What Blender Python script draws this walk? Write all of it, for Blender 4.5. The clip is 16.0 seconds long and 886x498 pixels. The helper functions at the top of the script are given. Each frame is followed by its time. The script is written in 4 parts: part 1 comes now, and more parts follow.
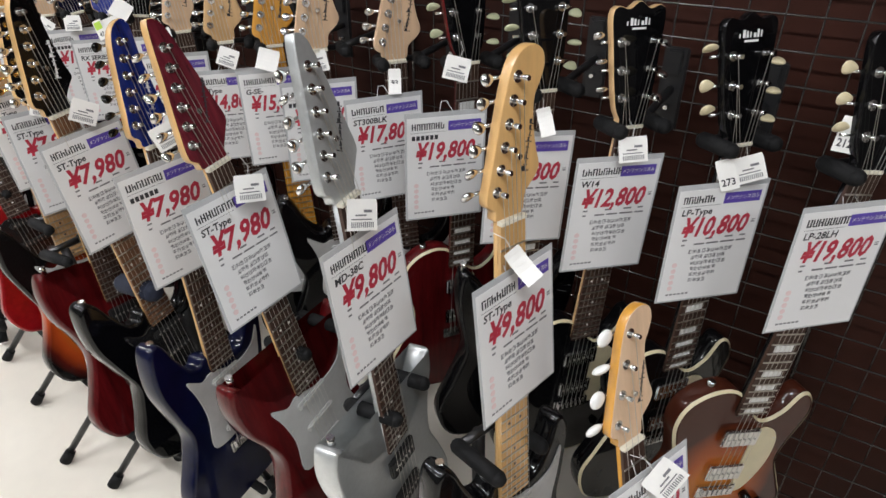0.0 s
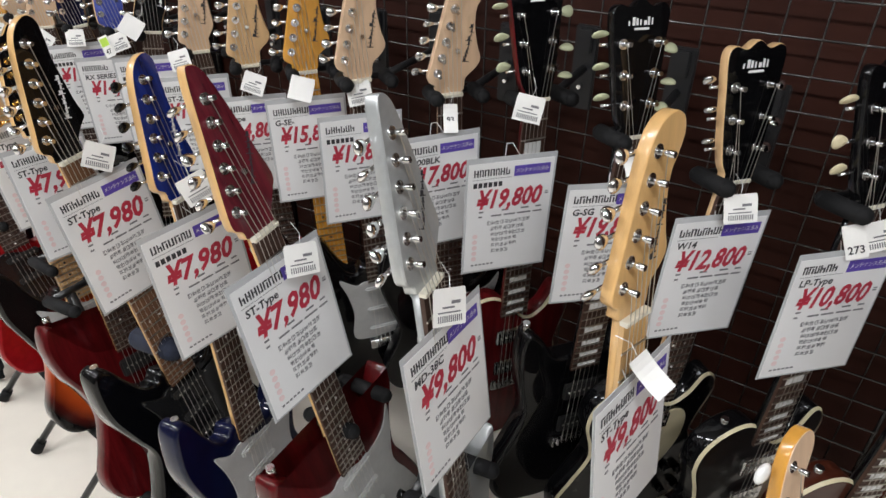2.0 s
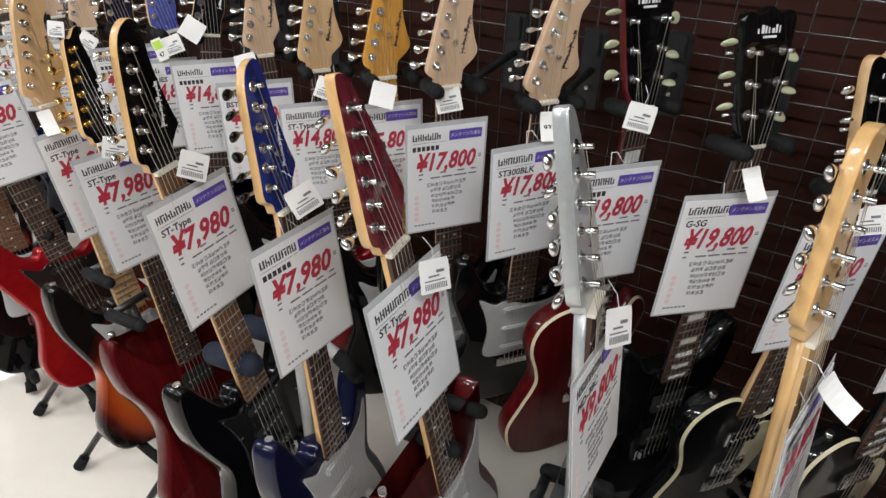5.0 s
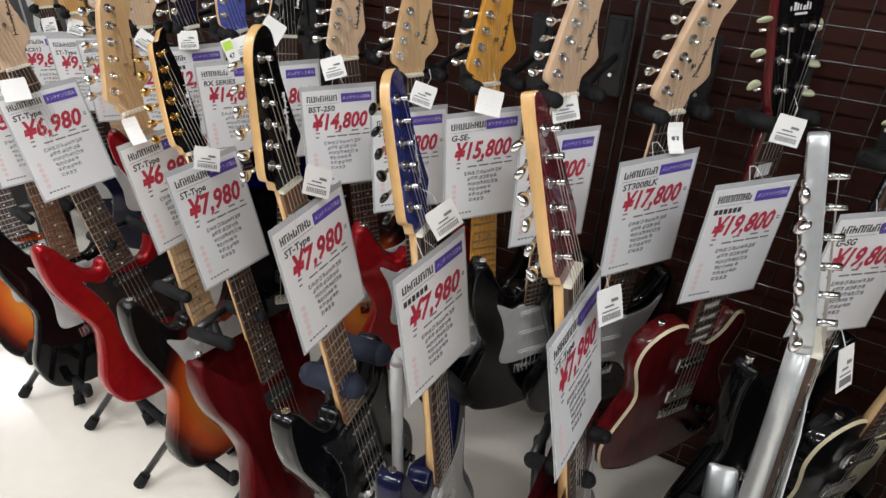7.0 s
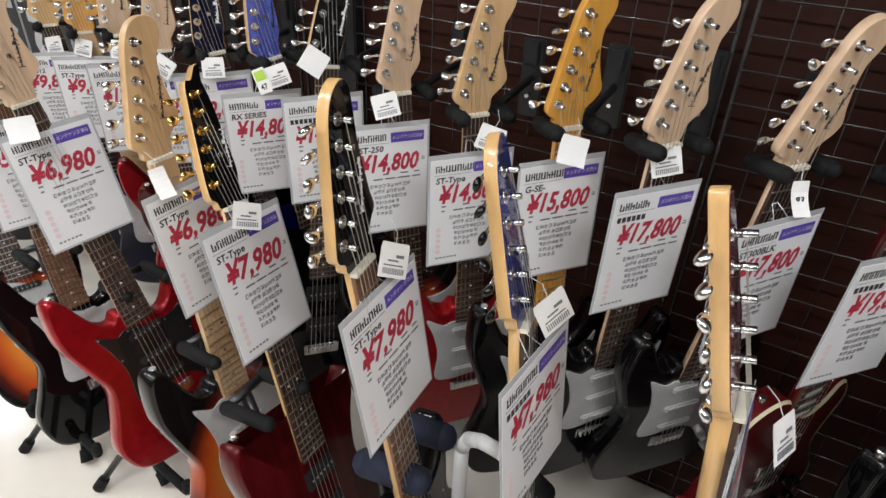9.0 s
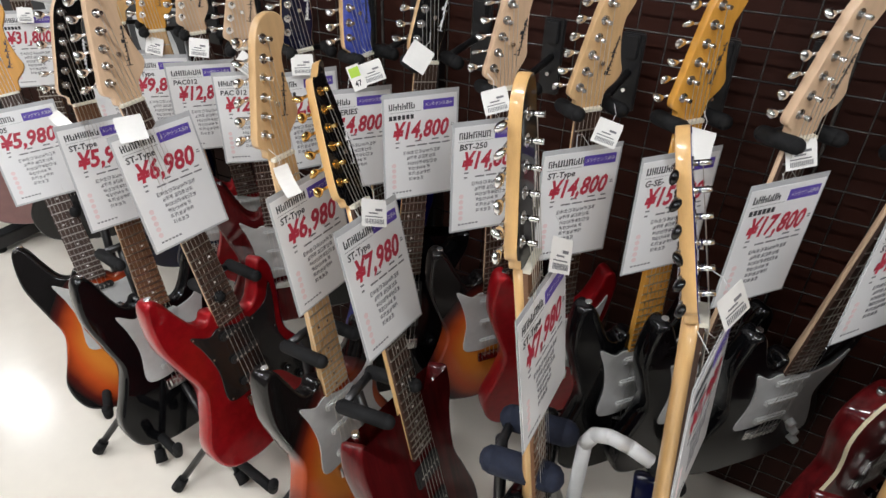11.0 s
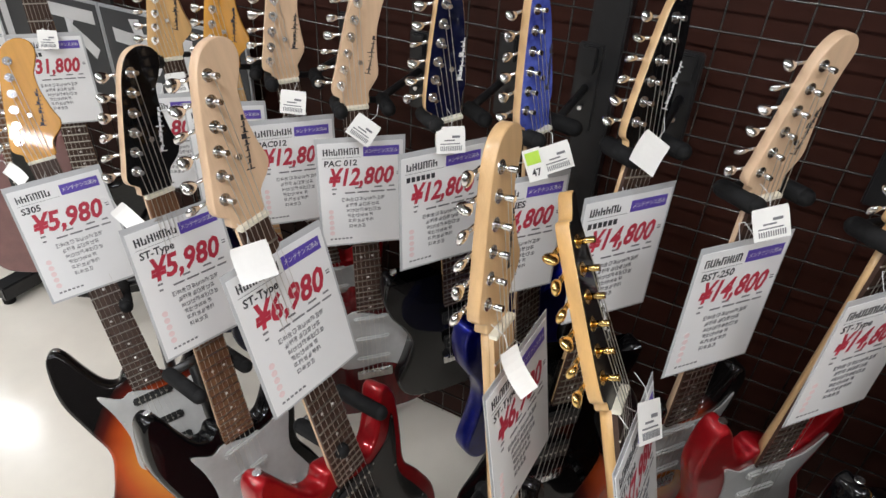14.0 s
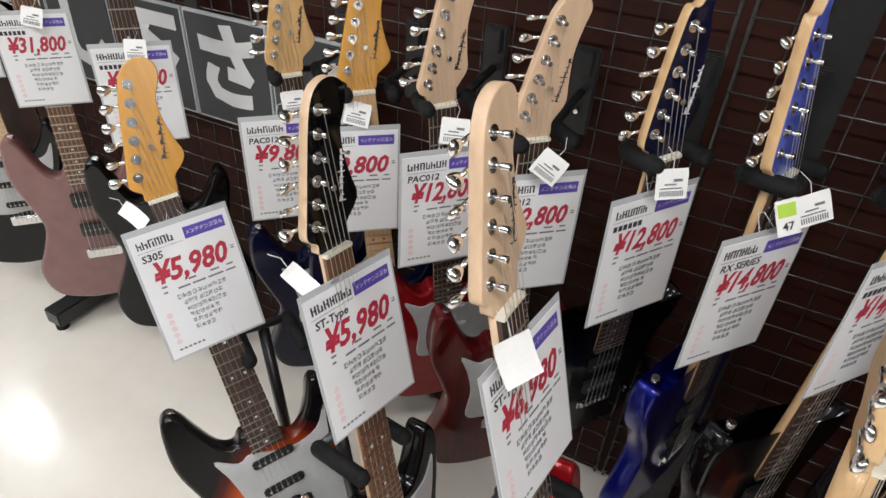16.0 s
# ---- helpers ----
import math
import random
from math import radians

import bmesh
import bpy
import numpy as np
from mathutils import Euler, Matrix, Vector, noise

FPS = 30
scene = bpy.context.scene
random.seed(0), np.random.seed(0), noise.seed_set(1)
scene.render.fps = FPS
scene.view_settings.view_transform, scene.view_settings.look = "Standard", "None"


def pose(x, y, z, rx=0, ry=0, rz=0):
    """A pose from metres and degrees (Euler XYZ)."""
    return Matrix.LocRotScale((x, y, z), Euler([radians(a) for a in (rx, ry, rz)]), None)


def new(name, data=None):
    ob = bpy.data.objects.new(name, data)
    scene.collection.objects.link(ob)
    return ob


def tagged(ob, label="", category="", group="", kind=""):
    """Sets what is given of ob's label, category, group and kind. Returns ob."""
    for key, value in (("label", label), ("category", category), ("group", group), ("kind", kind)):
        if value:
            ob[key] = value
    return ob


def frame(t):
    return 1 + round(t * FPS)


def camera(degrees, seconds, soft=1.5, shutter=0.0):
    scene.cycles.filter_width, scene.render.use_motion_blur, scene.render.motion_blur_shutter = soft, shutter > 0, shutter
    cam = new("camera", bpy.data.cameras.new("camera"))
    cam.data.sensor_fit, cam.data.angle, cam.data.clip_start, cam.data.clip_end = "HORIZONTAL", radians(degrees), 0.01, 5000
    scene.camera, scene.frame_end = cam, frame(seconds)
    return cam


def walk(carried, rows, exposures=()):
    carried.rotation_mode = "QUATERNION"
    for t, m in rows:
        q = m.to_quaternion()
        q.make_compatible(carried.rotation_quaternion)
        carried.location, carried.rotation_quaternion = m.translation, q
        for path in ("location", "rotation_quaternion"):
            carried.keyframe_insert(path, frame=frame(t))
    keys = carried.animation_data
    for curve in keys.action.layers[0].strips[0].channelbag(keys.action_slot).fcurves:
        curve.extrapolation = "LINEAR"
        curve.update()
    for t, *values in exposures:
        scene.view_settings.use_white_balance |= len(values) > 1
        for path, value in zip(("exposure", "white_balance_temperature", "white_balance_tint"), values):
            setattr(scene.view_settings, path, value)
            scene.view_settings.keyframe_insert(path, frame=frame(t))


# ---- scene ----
cam = camera(70.5, 16.0)
PATH = [
    (0.0, 0.001, -0.003, 1.302, 58.79, -0.01, 33.19),
    (0.5, -0.013, 0.102, 1.317, 58.21, 0.24, 33.27),
    (1.0, -0.029, 0.121, 1.301, 59.83, -0.85, 32.71),
    (1.5, -0.079, 0.134, 1.309, 58.61, 0.15, 33.30),
    (2.0, -0.192, 0.078, 1.326, 58.12, -0.45, 32.57),
    (2.5, -0.259, 0.034, 1.330, 58.04, -0.67, 32.03),
    (3.0, -0.298, -0.007, 1.320, 58.65, -1.36, 31.68),
    (3.5, -0.323, -0.007, 1.311, 58.39, -1.13, 31.51),
    (6.0, -0.459, 0.018, 1.331, 58.13, -1.37, 31.02),
    (6.5, -0.535, -0.022, 1.333, 57.63, -1.51, 30.93),
    (7.0, -0.578, -0.041, 1.323, 57.60, -1.60, 30.29),
    (7.5, -0.602, -0.014, 1.318, 58.24, -2.14, 30.61),
    (8.0, -0.615, 0.058, 1.322, 57.60, -1.38, 30.48),
    (8.5, -0.678, 0.077, 1.347, 56.55, -1.13, 30.68),
    (9.0, -0.772, 0.049, 1.330, 57.72, -1.96, 29.87),
    (9.5, -0.843, 0.026, 1.322, 57.98, -1.63, 29.49),
    (12.0, -1.013, -0.064, 1.318, 57.13, -1.74, 29.29),
    (12.5, -1.093, -0.030, 1.312, 57.02, -2.40, 29.01),
    (13.0, -1.228, 0.044, 1.309, 57.45, -1.26, 28.62),
    (13.5, -1.356, 0.119, 1.325, 56.15, -2.79, 27.73),
    (14.0, -1.406, 0.145, 1.343, 55.59, -2.60, 28.47),
    (14.5, -1.547, 0.168, 1.339, 55.31, -2.82, 27.48),
    (15.0, -1.624, 0.176, 1.334, 54.69, -2.78, 28.54),
    (15.5, -1.702, 0.171, 1.334, 54.28, -1.91, 28.03),
    (16.0, -1.743, 0.159, 1.327, 54.58, -2.99, 27.82),
]
walk(cam, [(t, pose(x, y, z, rx, ry, rz)) for t, x, y, z, rx, ry, rz in PATH])

# ---- world and light ----
world = bpy.data.worlds.new("shop_world")
world.use_nodes = True
scene.world = world
world.node_tree.nodes["Background"].inputs[0].default_value = (0.9, 0.95, 1.0, 1)
world.node_tree.nodes["Background"].inputs[1].default_value = 0.004
scene.view_settings.exposure = -0.38

CEILING = 2.7
WALL_Y = 1.21
MESH_Y = 1.175


def lamp_area(x, y, sx, sy, watts):
    data = bpy.data.lights.new("tube_light", "AREA")
    data.shape, data.size, data.size_y, data.energy = "RECTANGLE", sx, sy, watts
    data.color = (0.94, 0.955, 0.985)
    ob = new("tube_light", data)
    ob.matrix_world = pose(x, y, CEILING - 0.102)
    return ob


LAMPS = [(x, -0.45, 1.2, 0.16, w) for x, w in ((-5.6, 34), (-3.6, 36), (-1.6, 33), (0.4, 33), (2.2, 22))] + [(x, -2.1, 1.2, 0.16, 26) for x in (-4.6, -2.0, 0.6)]
LAMPS += [(x, 1.52, 0.24, 0.2, 12) for x in (-7.05, -5.65, -4.22)]
for lx, ly, lw, ld, watts in LAMPS:
    lamp_area(lx, ly, lw, ld, watts)


# ---- materials ----
def material(name, color, rough=0.5, metal=0.0, var=0.12, scale=30.0, bump=0.0, coat=0.0, second=None, stretch=(1, 1, 1), spec=0.5):
    """A surface whose colour wanders between two tones at two scales, with a fine relief."""
    m = bpy.data.materials.new(name)
    m.use_nodes = True
    nt = m.node_tree
    b = nt.nodes["Principled BSDF"]
    tc = nt.nodes.new("ShaderNodeTexCoord")
    mp = nt.nodes.new("ShaderNodeMapping")
    mp.inputs["Scale"].default_value = stretch
    nt.links.new(tc.outputs["Object"], mp.inputs["Vector"])
    big = nt.nodes.new("ShaderNodeTexNoise")
    big.inputs["Scale"].default_value = scale
    big.inputs["Detail"].default_value = 6
    nt.links.new(mp.outputs["Vector"], big.inputs["Vector"])
    fine = nt.nodes.new("ShaderNodeTexNoise")
    fine.inputs["Scale"].default_value = scale * 9
    fine.inputs["Detail"].default_value = 3
    nt.links.new(mp.outputs["Vector"], fine.inputs["Vector"])
    add = nt.nodes.new("ShaderNodeMath")
    add.operation = "MULTIPLY_ADD"
    add.inputs[1].default_value = 0.35
    nt.links.new(fine.outputs["Fac"], add.inputs[0])
    nt.links.new(big.outputs["Fac"], add.inputs[2])
    ramp = nt.nodes.new("ShaderNodeValToRGB")
    dark = [c * (1 - var) for c in color] if second is None else second
    light = [min(1, c * (1 + var)) for c in color]
    ramp.color_ramp.elements[0].position, ramp.color_ramp.elements[0].color = 0.42, (*dark, 1)
    ramp.color_ramp.elements[1].position, ramp.color_ramp.elements[1].color = 0.92, (*light, 1)
    nt.links.new(add.outputs[0], ramp.inputs[0])
    nt.links.new(ramp.outputs[0], b.inputs["Base Color"])
    b.inputs["Roughness"].default_value = rough
    b.inputs["Metallic"].default_value = metal
    b.inputs["Coat Weight"].default_value = coat
    b.inputs["Coat Roughness"].default_value = 0.035
    b.inputs["Specular IOR Level"].default_value = spec
    if bump:
        bp = nt.nodes.new("ShaderNodeBump")
        bp.inputs["Strength"].default_value = bump
        bp.inputs["Distance"].default_value = 0.002
        nt.links.new(add.outputs[0], bp.inputs["Height"])
        nt.links.new(bp.outputs[0], b.inputs["Normal"])
    return m


def burst(name, stops, centre=(0, 0, 0.17)):
    """A lacquered sunburst: colour runs outward from the belly of the body to its rim."""
    m = bpy.data.materials.new(name)
    m.use_nodes = True
    nt = m.node_tree
    b = nt.nodes["Principled BSDF"]
    tc = nt.nodes.new("ShaderNodeTexCoord")
    mp = nt.nodes.new("ShaderNodeMapping")
    mp.inputs["Location"].default_value = (0, 0, -centre[2] / 0.215)
    mp.inputs["Scale"].default_value = (1 / 0.165, 0, 1 / 0.215)
    nt.links.new(tc.outputs["Object"], mp.inputs["Vector"])
    ln = nt.nodes.new("ShaderNodeVectorMath")
    ln.operation = "LENGTH"
    nt.links.new(mp.outputs["Vector"], ln.inputs[0])
    ns = nt.nodes.new("ShaderNodeTexNoise")
    ns.inputs["Scale"].default_value = 14
    nt.links.new(tc.outputs["Object"], ns.inputs["Vector"])
    ad = nt.nodes.new("ShaderNodeMath")
    ad.operation = "MULTIPLY_ADD"
    ad.inputs[1].default_value = 0.12
    nt.links.new(ns.outputs["Fac"], ad.inputs[0])
    nt.links.new(ln.outputs["Value"], ad.inputs[2])
    ramp = nt.nodes.new("ShaderNodeValToRGB")
    while len(ramp.color_ramp.elements) < len(stops):
        ramp.color_ramp.elements.new(0.5)
    for e, (p, c) in zip(ramp.color_ramp.elements, stops):
        e.position, e.color = p, (*c, 1)
    nt.links.new(ad.outputs[0], ramp.inputs[0])
    nt.links.new(ramp.outputs[0], b.inputs["Base Color"])
    b.inputs["Roughness"].default_value = 0.35
    b.inputs["Specular IOR Level"].default_value = 0.05
    b.inputs["Coat Weight"].default_value = 0.75
    b.inputs["Coat Roughness"].default_value = 0.05
    return m


GRAIN = (6, 6, 0.5)
MAPLE = material("maple_wood", (0.62, 0.40, 0.20), 0.32, var=0.12, scale=14, stretch=GRAIN, coat=0.4, bump=0.05)
PALE = material("pale_maple", (0.66, 0.46, 0.30), 0.42, var=0.10, scale=14, stretch=GRAIN, coat=0.2, bump=0.05)
AMBER = material("amber_lacquer", (0.62, 0.30, 0.05), 0.25, var=0.12, scale=14, stretch=GRAIN, coat=0.8)
NATURAL = material("natural_maple", (0.66, 0.40, 0.16), 0.3, var=0.12, scale=14, stretch=GRAIN, coat=0.6)
ROSEWOOD = material("rosewood", (0.050, 0.024, 0.015), 0.55, var=0.4, scale=18, stretch=GRAIN, bump=0.15)
BROWNBOARD = material("brown_fretboard", (0.16, 0.075, 0.035), 0.5, var=0.3, scale=18, stretch=GRAIN, bump=0.15)
BLACK = material("black_lacquer", (0.0025, 0.0025, 0.003), 0.35, var=0.3, coat=0.75, spec=0.05)
NAVY = material("navy_lacquer", (0.002, 0.0035, 0.022), 0.35, var=0.3, coat=0.75, spec=0.05)
BLUE = material("blue_metallic", (0.003, 0.008, 0.20), 0.32, metal=0.7, var=0.25, scale=60, coat=0.8, spec=0.1)
COBALT = material("cobalt_stain", (0.005, 0.02, 0.17), 0.25, var=0.5, scale=16, stretch=GRAIN, coat=1.0, second=(0.004, 0.008, 0.06))
PALEBLUE = material("pale_blue_lacquer", (0.10, 0.14, 0.50), 0.25, var=0.5, scale=10, coat=1.0, second=(0.008, 0.012, 0.14))
RED = material("candy_red", (0.30, 0.006, 0.010), 0.3, metal=0.35, var=0.2, scale=60, coat=0.8, spec=0.1)
WINE = material("wine_red", (0.075, 0.004, 0.005), 0.35, var=0.5, scale=12, stretch=GRAIN, coat=0.75, spec=0.05)
BURGUNDY = material("burgundy_stain", (0.12, 0.012, 0.02), 0.25, var=0.5, scale=14, stretch=GRAIN, coat=1.0, second=(0.05, 0.004, 0.01))
SILVER = material("silver_paint", (0.52, 0.54, 0.54), 0.32, metal=0.55, var=0.06, scale=120, coat=0.8)
PINK = material("faded_pink", (0.22, 0.10, 0.095), 0.3, var=0.12, coat=0.8)
SUNBURST = burst("three_tone_sunburst", [(0.48, (0.66, 0.22, 0.03)), (0.72, (0.48, 0.07, 0.012)), (0.90, (0.08, 0.008, 0.005)), (1.0, (0.006, 0.005, 0.005))])
HONEY = burst("honey_burst", [(0.2, (0.55, 0.20, 0.03)), (0.5, (0.34, 0.07, 0.01)), (0.8, (0.05, 0.012, 0.006))])
GUARD = material("white_pickguard", (0.50, 0.50, 0.49), 0.3, var=0.12, scale=9, coat=0.3)
BLACKGUARD = material("black_pickguard", (0.012, 0.012, 0.012), 0.25, var=0.2, coat=0.4)
CREAM = material("cream_plastic", (0.66, 0.58, 0.38), 0.35, var=0.06)
MINT = material("aged_button", (0.55, 0.58, 0.38), 0.25, var=0.08)
PEARL = material("pearl_button", (0.82, 0.82, 0.80), 0.2, var=0.05)
CHROME = material("chrome", (0.78, 0.78, 0.78), 0.14, metal=1.0, var=0.06, scale=80)
GOLD = material("gold_plate", (0.75, 0.52, 0.2), 0.18, metal=1.0, var=0.06, scale=80)
STEEL = material("string_steel", (0.6, 0.58, 0.54), 0.3, metal=1.0, var=0.1)
BONE = material("nut_bone", (0.78, 0.74, 0.62), 0.4, var=0.05)
RUBBER = material("black_foam", (0.007, 0.007, 0.0075), 0.75, var=0.25, scale=200, bump=0.3, spec=0.25)
TUBE = material("black_tube", (0.012, 0.012, 0.013), 0.32, var=0.25, scale=60)
NAVYFOAM = material("navy_padding", (0.006, 0.010, 0.026), 0.8, var=0.25, scale=160, bump=0.3)
WHITETUBE = material("white_tube", (0.75, 0.75, 0.74), 0.35, var=0.05)
DARKPICKUP = material("pickup_black", (0.015, 0.015, 0.015), 0.4, var=0.2)
PAPER = material("laminated_paper", (0.80, 0.80, 0.80), 0.45, var=0.02, scale=8, coat=0.55, spec=0.4)
TAGPAPER = material("tag_paper", (0.84, 0.83, 0.80), 0.6, var=0.03, scale=20)
SLEEVE = material("clear_sleeve_edge", (0.50, 0.51, 0.52), 0.2, var=0.06, coat=0.6)
INK = material("black_ink", (0.03, 0.03, 0.035), 0.5, var=0.1)
GREYINK = material("grey_ink", (0.17, 0.17, 0.18), 0.5, var=0.2)
REDINK = material("red_ink", (0.44, 0.028, 0.055), 0.45, var=0.06)
PINKINK = material("pale_red_ink", (0.78, 0.62, 0.62), 0.5, var=0.06)
PURPLE = material("purple_label", (0.10, 0.06, 0.36), 0.45, var=0.08)
LIME = material("lime_sticker", (0.45, 0.68, 0.08), 0.5, var=0.05)
WHITEINK = material("white_ink", (0.80, 0.80, 0.80), 0.5, var=0.03)
SIGNBLACK = material("sign_charcoal", (0.035, 0.037, 0.04), 0.5, var=0.1, scale=6)
SIGNGREY = material("sign_frame_grey", (0.42, 0.43, 0.44), 0.5, var=0.06)
SIGNWHITE = material("sign_light_grey", (0.58, 0.58, 0.58), 0.5, var=0.04)
WIRE = material("black_wire", (0.10, 0.095, 0.09), 0.25, var=0.25, metal=0.75)
PANEL = material("dark_brown_panel", (0.030, 0.008, 0.0045), 0.6, var=0.35, scale=3, stretch=(1, 1, 0.3), bump=0.1, spec=0.2)
# unseen walls closing the room, coloured dark to hold back bounced light
PLASTER = material("darkened_plaster", (0.12, 0.114, 0.108), 0.8, var=0.05, scale=4, bump=0.1)
# ceiling out of view, greyed to weaken fill and reflections in dark lacquer
CEIL = material("darkened_ceiling_board", (0.34, 0.335, 0.325), 0.85, var=0.03, scale=20, bump=0.2)


def floor_material():
    m = material("polished_vinyl", (0.78, 0.73, 0.64), 0.2, var=0.06, scale=2.2, coat=0.5, bump=0.02)
    m.node_tree.nodes["Principled BSDF"].inputs["Coat Roughness"].default_value = 0.16
    return m


FLOOR = floor_material()


def glow(name, color, strength):
    m = bpy.data.materials.new(name)
    m.use_nodes = True
    b = m.node_tree.nodes["Principled BSDF"]
    b.inputs["Emission Color"].default_value = (*color, 1)
    b.inputs["Emission Strength"].default_value = strength
    return m


GLOW = glow("lamp_diffuser", (0.94, 0.955, 0.985), 14.0)


# ---- mesh helpers ----
def mesh_of(name, bm, mat):
    me = bpy.data.meshes.new(name)
    bm.normal_update()
    bm.to_mesh(me)
    bm.free()
    me.materials.append(mat)
    return me


def part(name, bm, mat, parent, label="", m=None):
    """One mesh under a thing or a part; bm may be a finished mesh that alike parts share."""
    me = bm if isinstance(bm, bpy.types.Mesh) else mesh_of(name, bm, mat)
    ob = new(name, me)
    ob.parent = parent
    if m is not None:
        ob.matrix_basis = m
    if label:
        ob["label"] = label
    return ob


def thing(name, m, label, category, group=""):
    ob = new(name)
    ob.empty_display_size = 0.05
    ob.matrix_world = m
    return tagged(ob, label, category, group)


def box(bm, x0, x1, y0, y1, z0, z1, bevel=0.0, m=None):
    mat = Matrix.Translation(((x0 + x1) / 2, (y0 + y1) / 2, (z0 + z1) / 2)) @ Matrix.Diagonal((abs(x1 - x0), abs(y1 - y0), abs(z1 - z0), 1))
    r = bmesh.ops.create_cube(bm, size=1, matrix=(m @ mat) if m is not None else mat)
    if bevel:
        edges = list({e for v in r["verts"] for e in v.link_edges})
        bmesh.ops.bevel(bm, geom=edges, offset=bevel, segments=2, affect="EDGES")
    return bm


def rod(bm, a, b, r, r2=None, seg=8, caps=True):
    a, b = Vector(a), Vector(b)
    d = b - a
    m = Matrix.Translation((a + b) / 2) @ d.to_track_quat("Z", "Y").to_matrix().to_4x4()
    res = bmesh.ops.create_cone(bm, cap_ends=caps, segments=seg, radius1=r, radius2=r if r2 is None else r2, depth=d.length, matrix=m)
    for f in {f for v in res["verts"] for f in v.link_faces}:
        f.smooth = len(f.verts) == 4
    return bm


def bent(bm, pts, r, seg=8):
    """A tube through the points, with rounded joints."""
    for a, b in zip(pts, pts[1:]):
        rod(bm, a, b, r, seg=seg)
    for p in pts:
        res = bmesh.ops.create_icosphere(bm, subdivisions=2, radius=r * 1.01, matrix=Matrix.Translation(p))
        for f in {f for v in res["verts"] for f in v.link_faces}:
            f.smooth = True
    return bm


def curve_points(ctrl, per=5):
    """A closed Catmull-Rom line through the control points."""
    out, n = [], len(ctrl)
    for i in range(n):
        p0, p1, p2, p3 = (Vector(ctrl[(i + k) % n]) for k in (-1, 0, 1, 2))
        for s in range(per):
            t = s / per
            out.append(0.5 * (2 * p1 + (p2 - p0) * t + (2 * p0 - 5 * p1 + 4 * p2 - p3) * t * t + (3 * p1 - p0 - 3 * p2 + p3) * t ** 3))
    return out


def inset(pts, d):
    n, out = len(pts), []
    area = sum(pts[i].x * pts[(i + 1) % n].y - pts[(i + 1) % n].x * pts[i].y for i in range(n))
    s = 1 if area > 0 else -1
    for i in range(n):
        t = (pts[(i + 1) % n] - pts[i - 1])
        t = t.normalized() if t.length > 1e-9 else Vector((1, 0))
        out.append(pts[i] + Vector((-t.y, t.x)) * d * s)
    return out


def slab(pts, y0, y1, bev=0.0, carve=0.0):
    """A plate with the outline pts in x and z, from y0 (front) to y1 (back), with rounded rims."""
    bm = bmesh.new()
    if bev:
        rings = [(y0, bev), (y0 + bev * 0.3, bev * 0.3), (y0 + bev, 0), (y1 - bev, 0), (y1 - bev * 0.3, bev * 0.3), (y1, bev)]
    else:
        rings = [(y0, 0), (y1, 0)]
    loops = []
    for y, d in rings:
        pp = inset(pts, d) if d else pts
        loops.append([bm.verts.new((p.x, y, p.y)) for p in pp])
    n = len(pts)
    for a, b in zip(loops, loops[1:]):
        for i in range(n):
            f = bm.faces.new((a[i], a[(i + 1) % n], b[(i + 1) % n], b[i]))
            f.smooth = bool(bev)
    bm.faces.new(loops[0])
    bm.faces.new(loops[-1][::-1])
    bmesh.ops.recalc_face_normals(bm, faces=bm.faces)
    return bm


TEXTS = {}


def lettering(text, size, mat, bold=0.0, shear=0.0, width=None):
    """Flat letters in x and z, centred, facing -y; width squeezes them to a measure."""
    key = (text, size, mat.name, width)
    if key in TEXTS:
        return TEXTS[key]
    cu = bpy.data.curves.new("letters", "FONT")
    cu.body, cu.size, cu.shear, cu.offset, cu.resolution_u = text, size, shear, bold, 2
    cu.align_x, cu.align_y = "CENTER", "CENTER"
    ob = new("letters", cu)
    bpy.context.view_layer.update()
    me = bpy.data.meshes.new_from_object(ob.evaluated_get(bpy.context.evaluated_depsgraph_get()))
    bpy.data.objects.remove(ob)
    me.transform(Matrix.Rotation(radians(90), 4, "X"))
    if width and len(me.vertices):
        xs = [v.co.x for v in me.vertices]
        k = width / (max(xs) - min(xs))
        me.transform(Matrix.Translation((-(max(xs) + min(xs)) / 2 * k, 0, 0)) @ Matrix.Diagonal((k, 1, 1, 1)))
    me.materials.clear()
    me.materials.append(mat)
    TEXTS[key] = me
    return me


# ---- the room ----
def plain_box(name, x0, x1, y0, y1, z0, z1, mat):
    ob = new(name, mesh_of(name, box(bmesh.new(), x0, x1, y0, y1, z0, z1), mat))
    return tagged(ob, kind="structure")


X0, X1, Y0, Y1, WALL_END = -9.0, 3.2, -3.2, 4.2, -3.95
floor = plain_box("floor", X0, X1, Y0, Y1, -0.1, 0.0, FLOOR)
tagged(floor, "polished cream vinyl shop floor with lamp reflections", "floor")
tagged(plain_box("ceiling", X0, X1, Y0, Y1, CEILING, CEILING + 0.1, CEIL), "unseen ceiling board, darkened to cut fill light", "ceiling")
wall_north = plain_box("wall_north", WALL_END, X1, WALL_Y, WALL_Y + 0.12, 0, CEILING, PANEL)
tagged(wall_north, "dark brown panelled wall behind black wire mesh", "wall")
tagged(plain_box("wall_south", X0, X1, Y0 - 0.12, Y0, 0, CEILING, PLASTER), "unseen plaster wall, darkened to cut fill light", "wall")
tagged(plain_box("wall_west", X0 - 0.12, X0, Y0, Y1, 0, CEILING, PLASTER), "unseen plaster wall, darkened to cut fill light", "wall")
tagged(plain_box("wall_east", X1, X1 + 0.12, Y0, Y1, 0, CEILING, PLASTER), "unseen plaster wall, darkened to cut fill light", "wall")

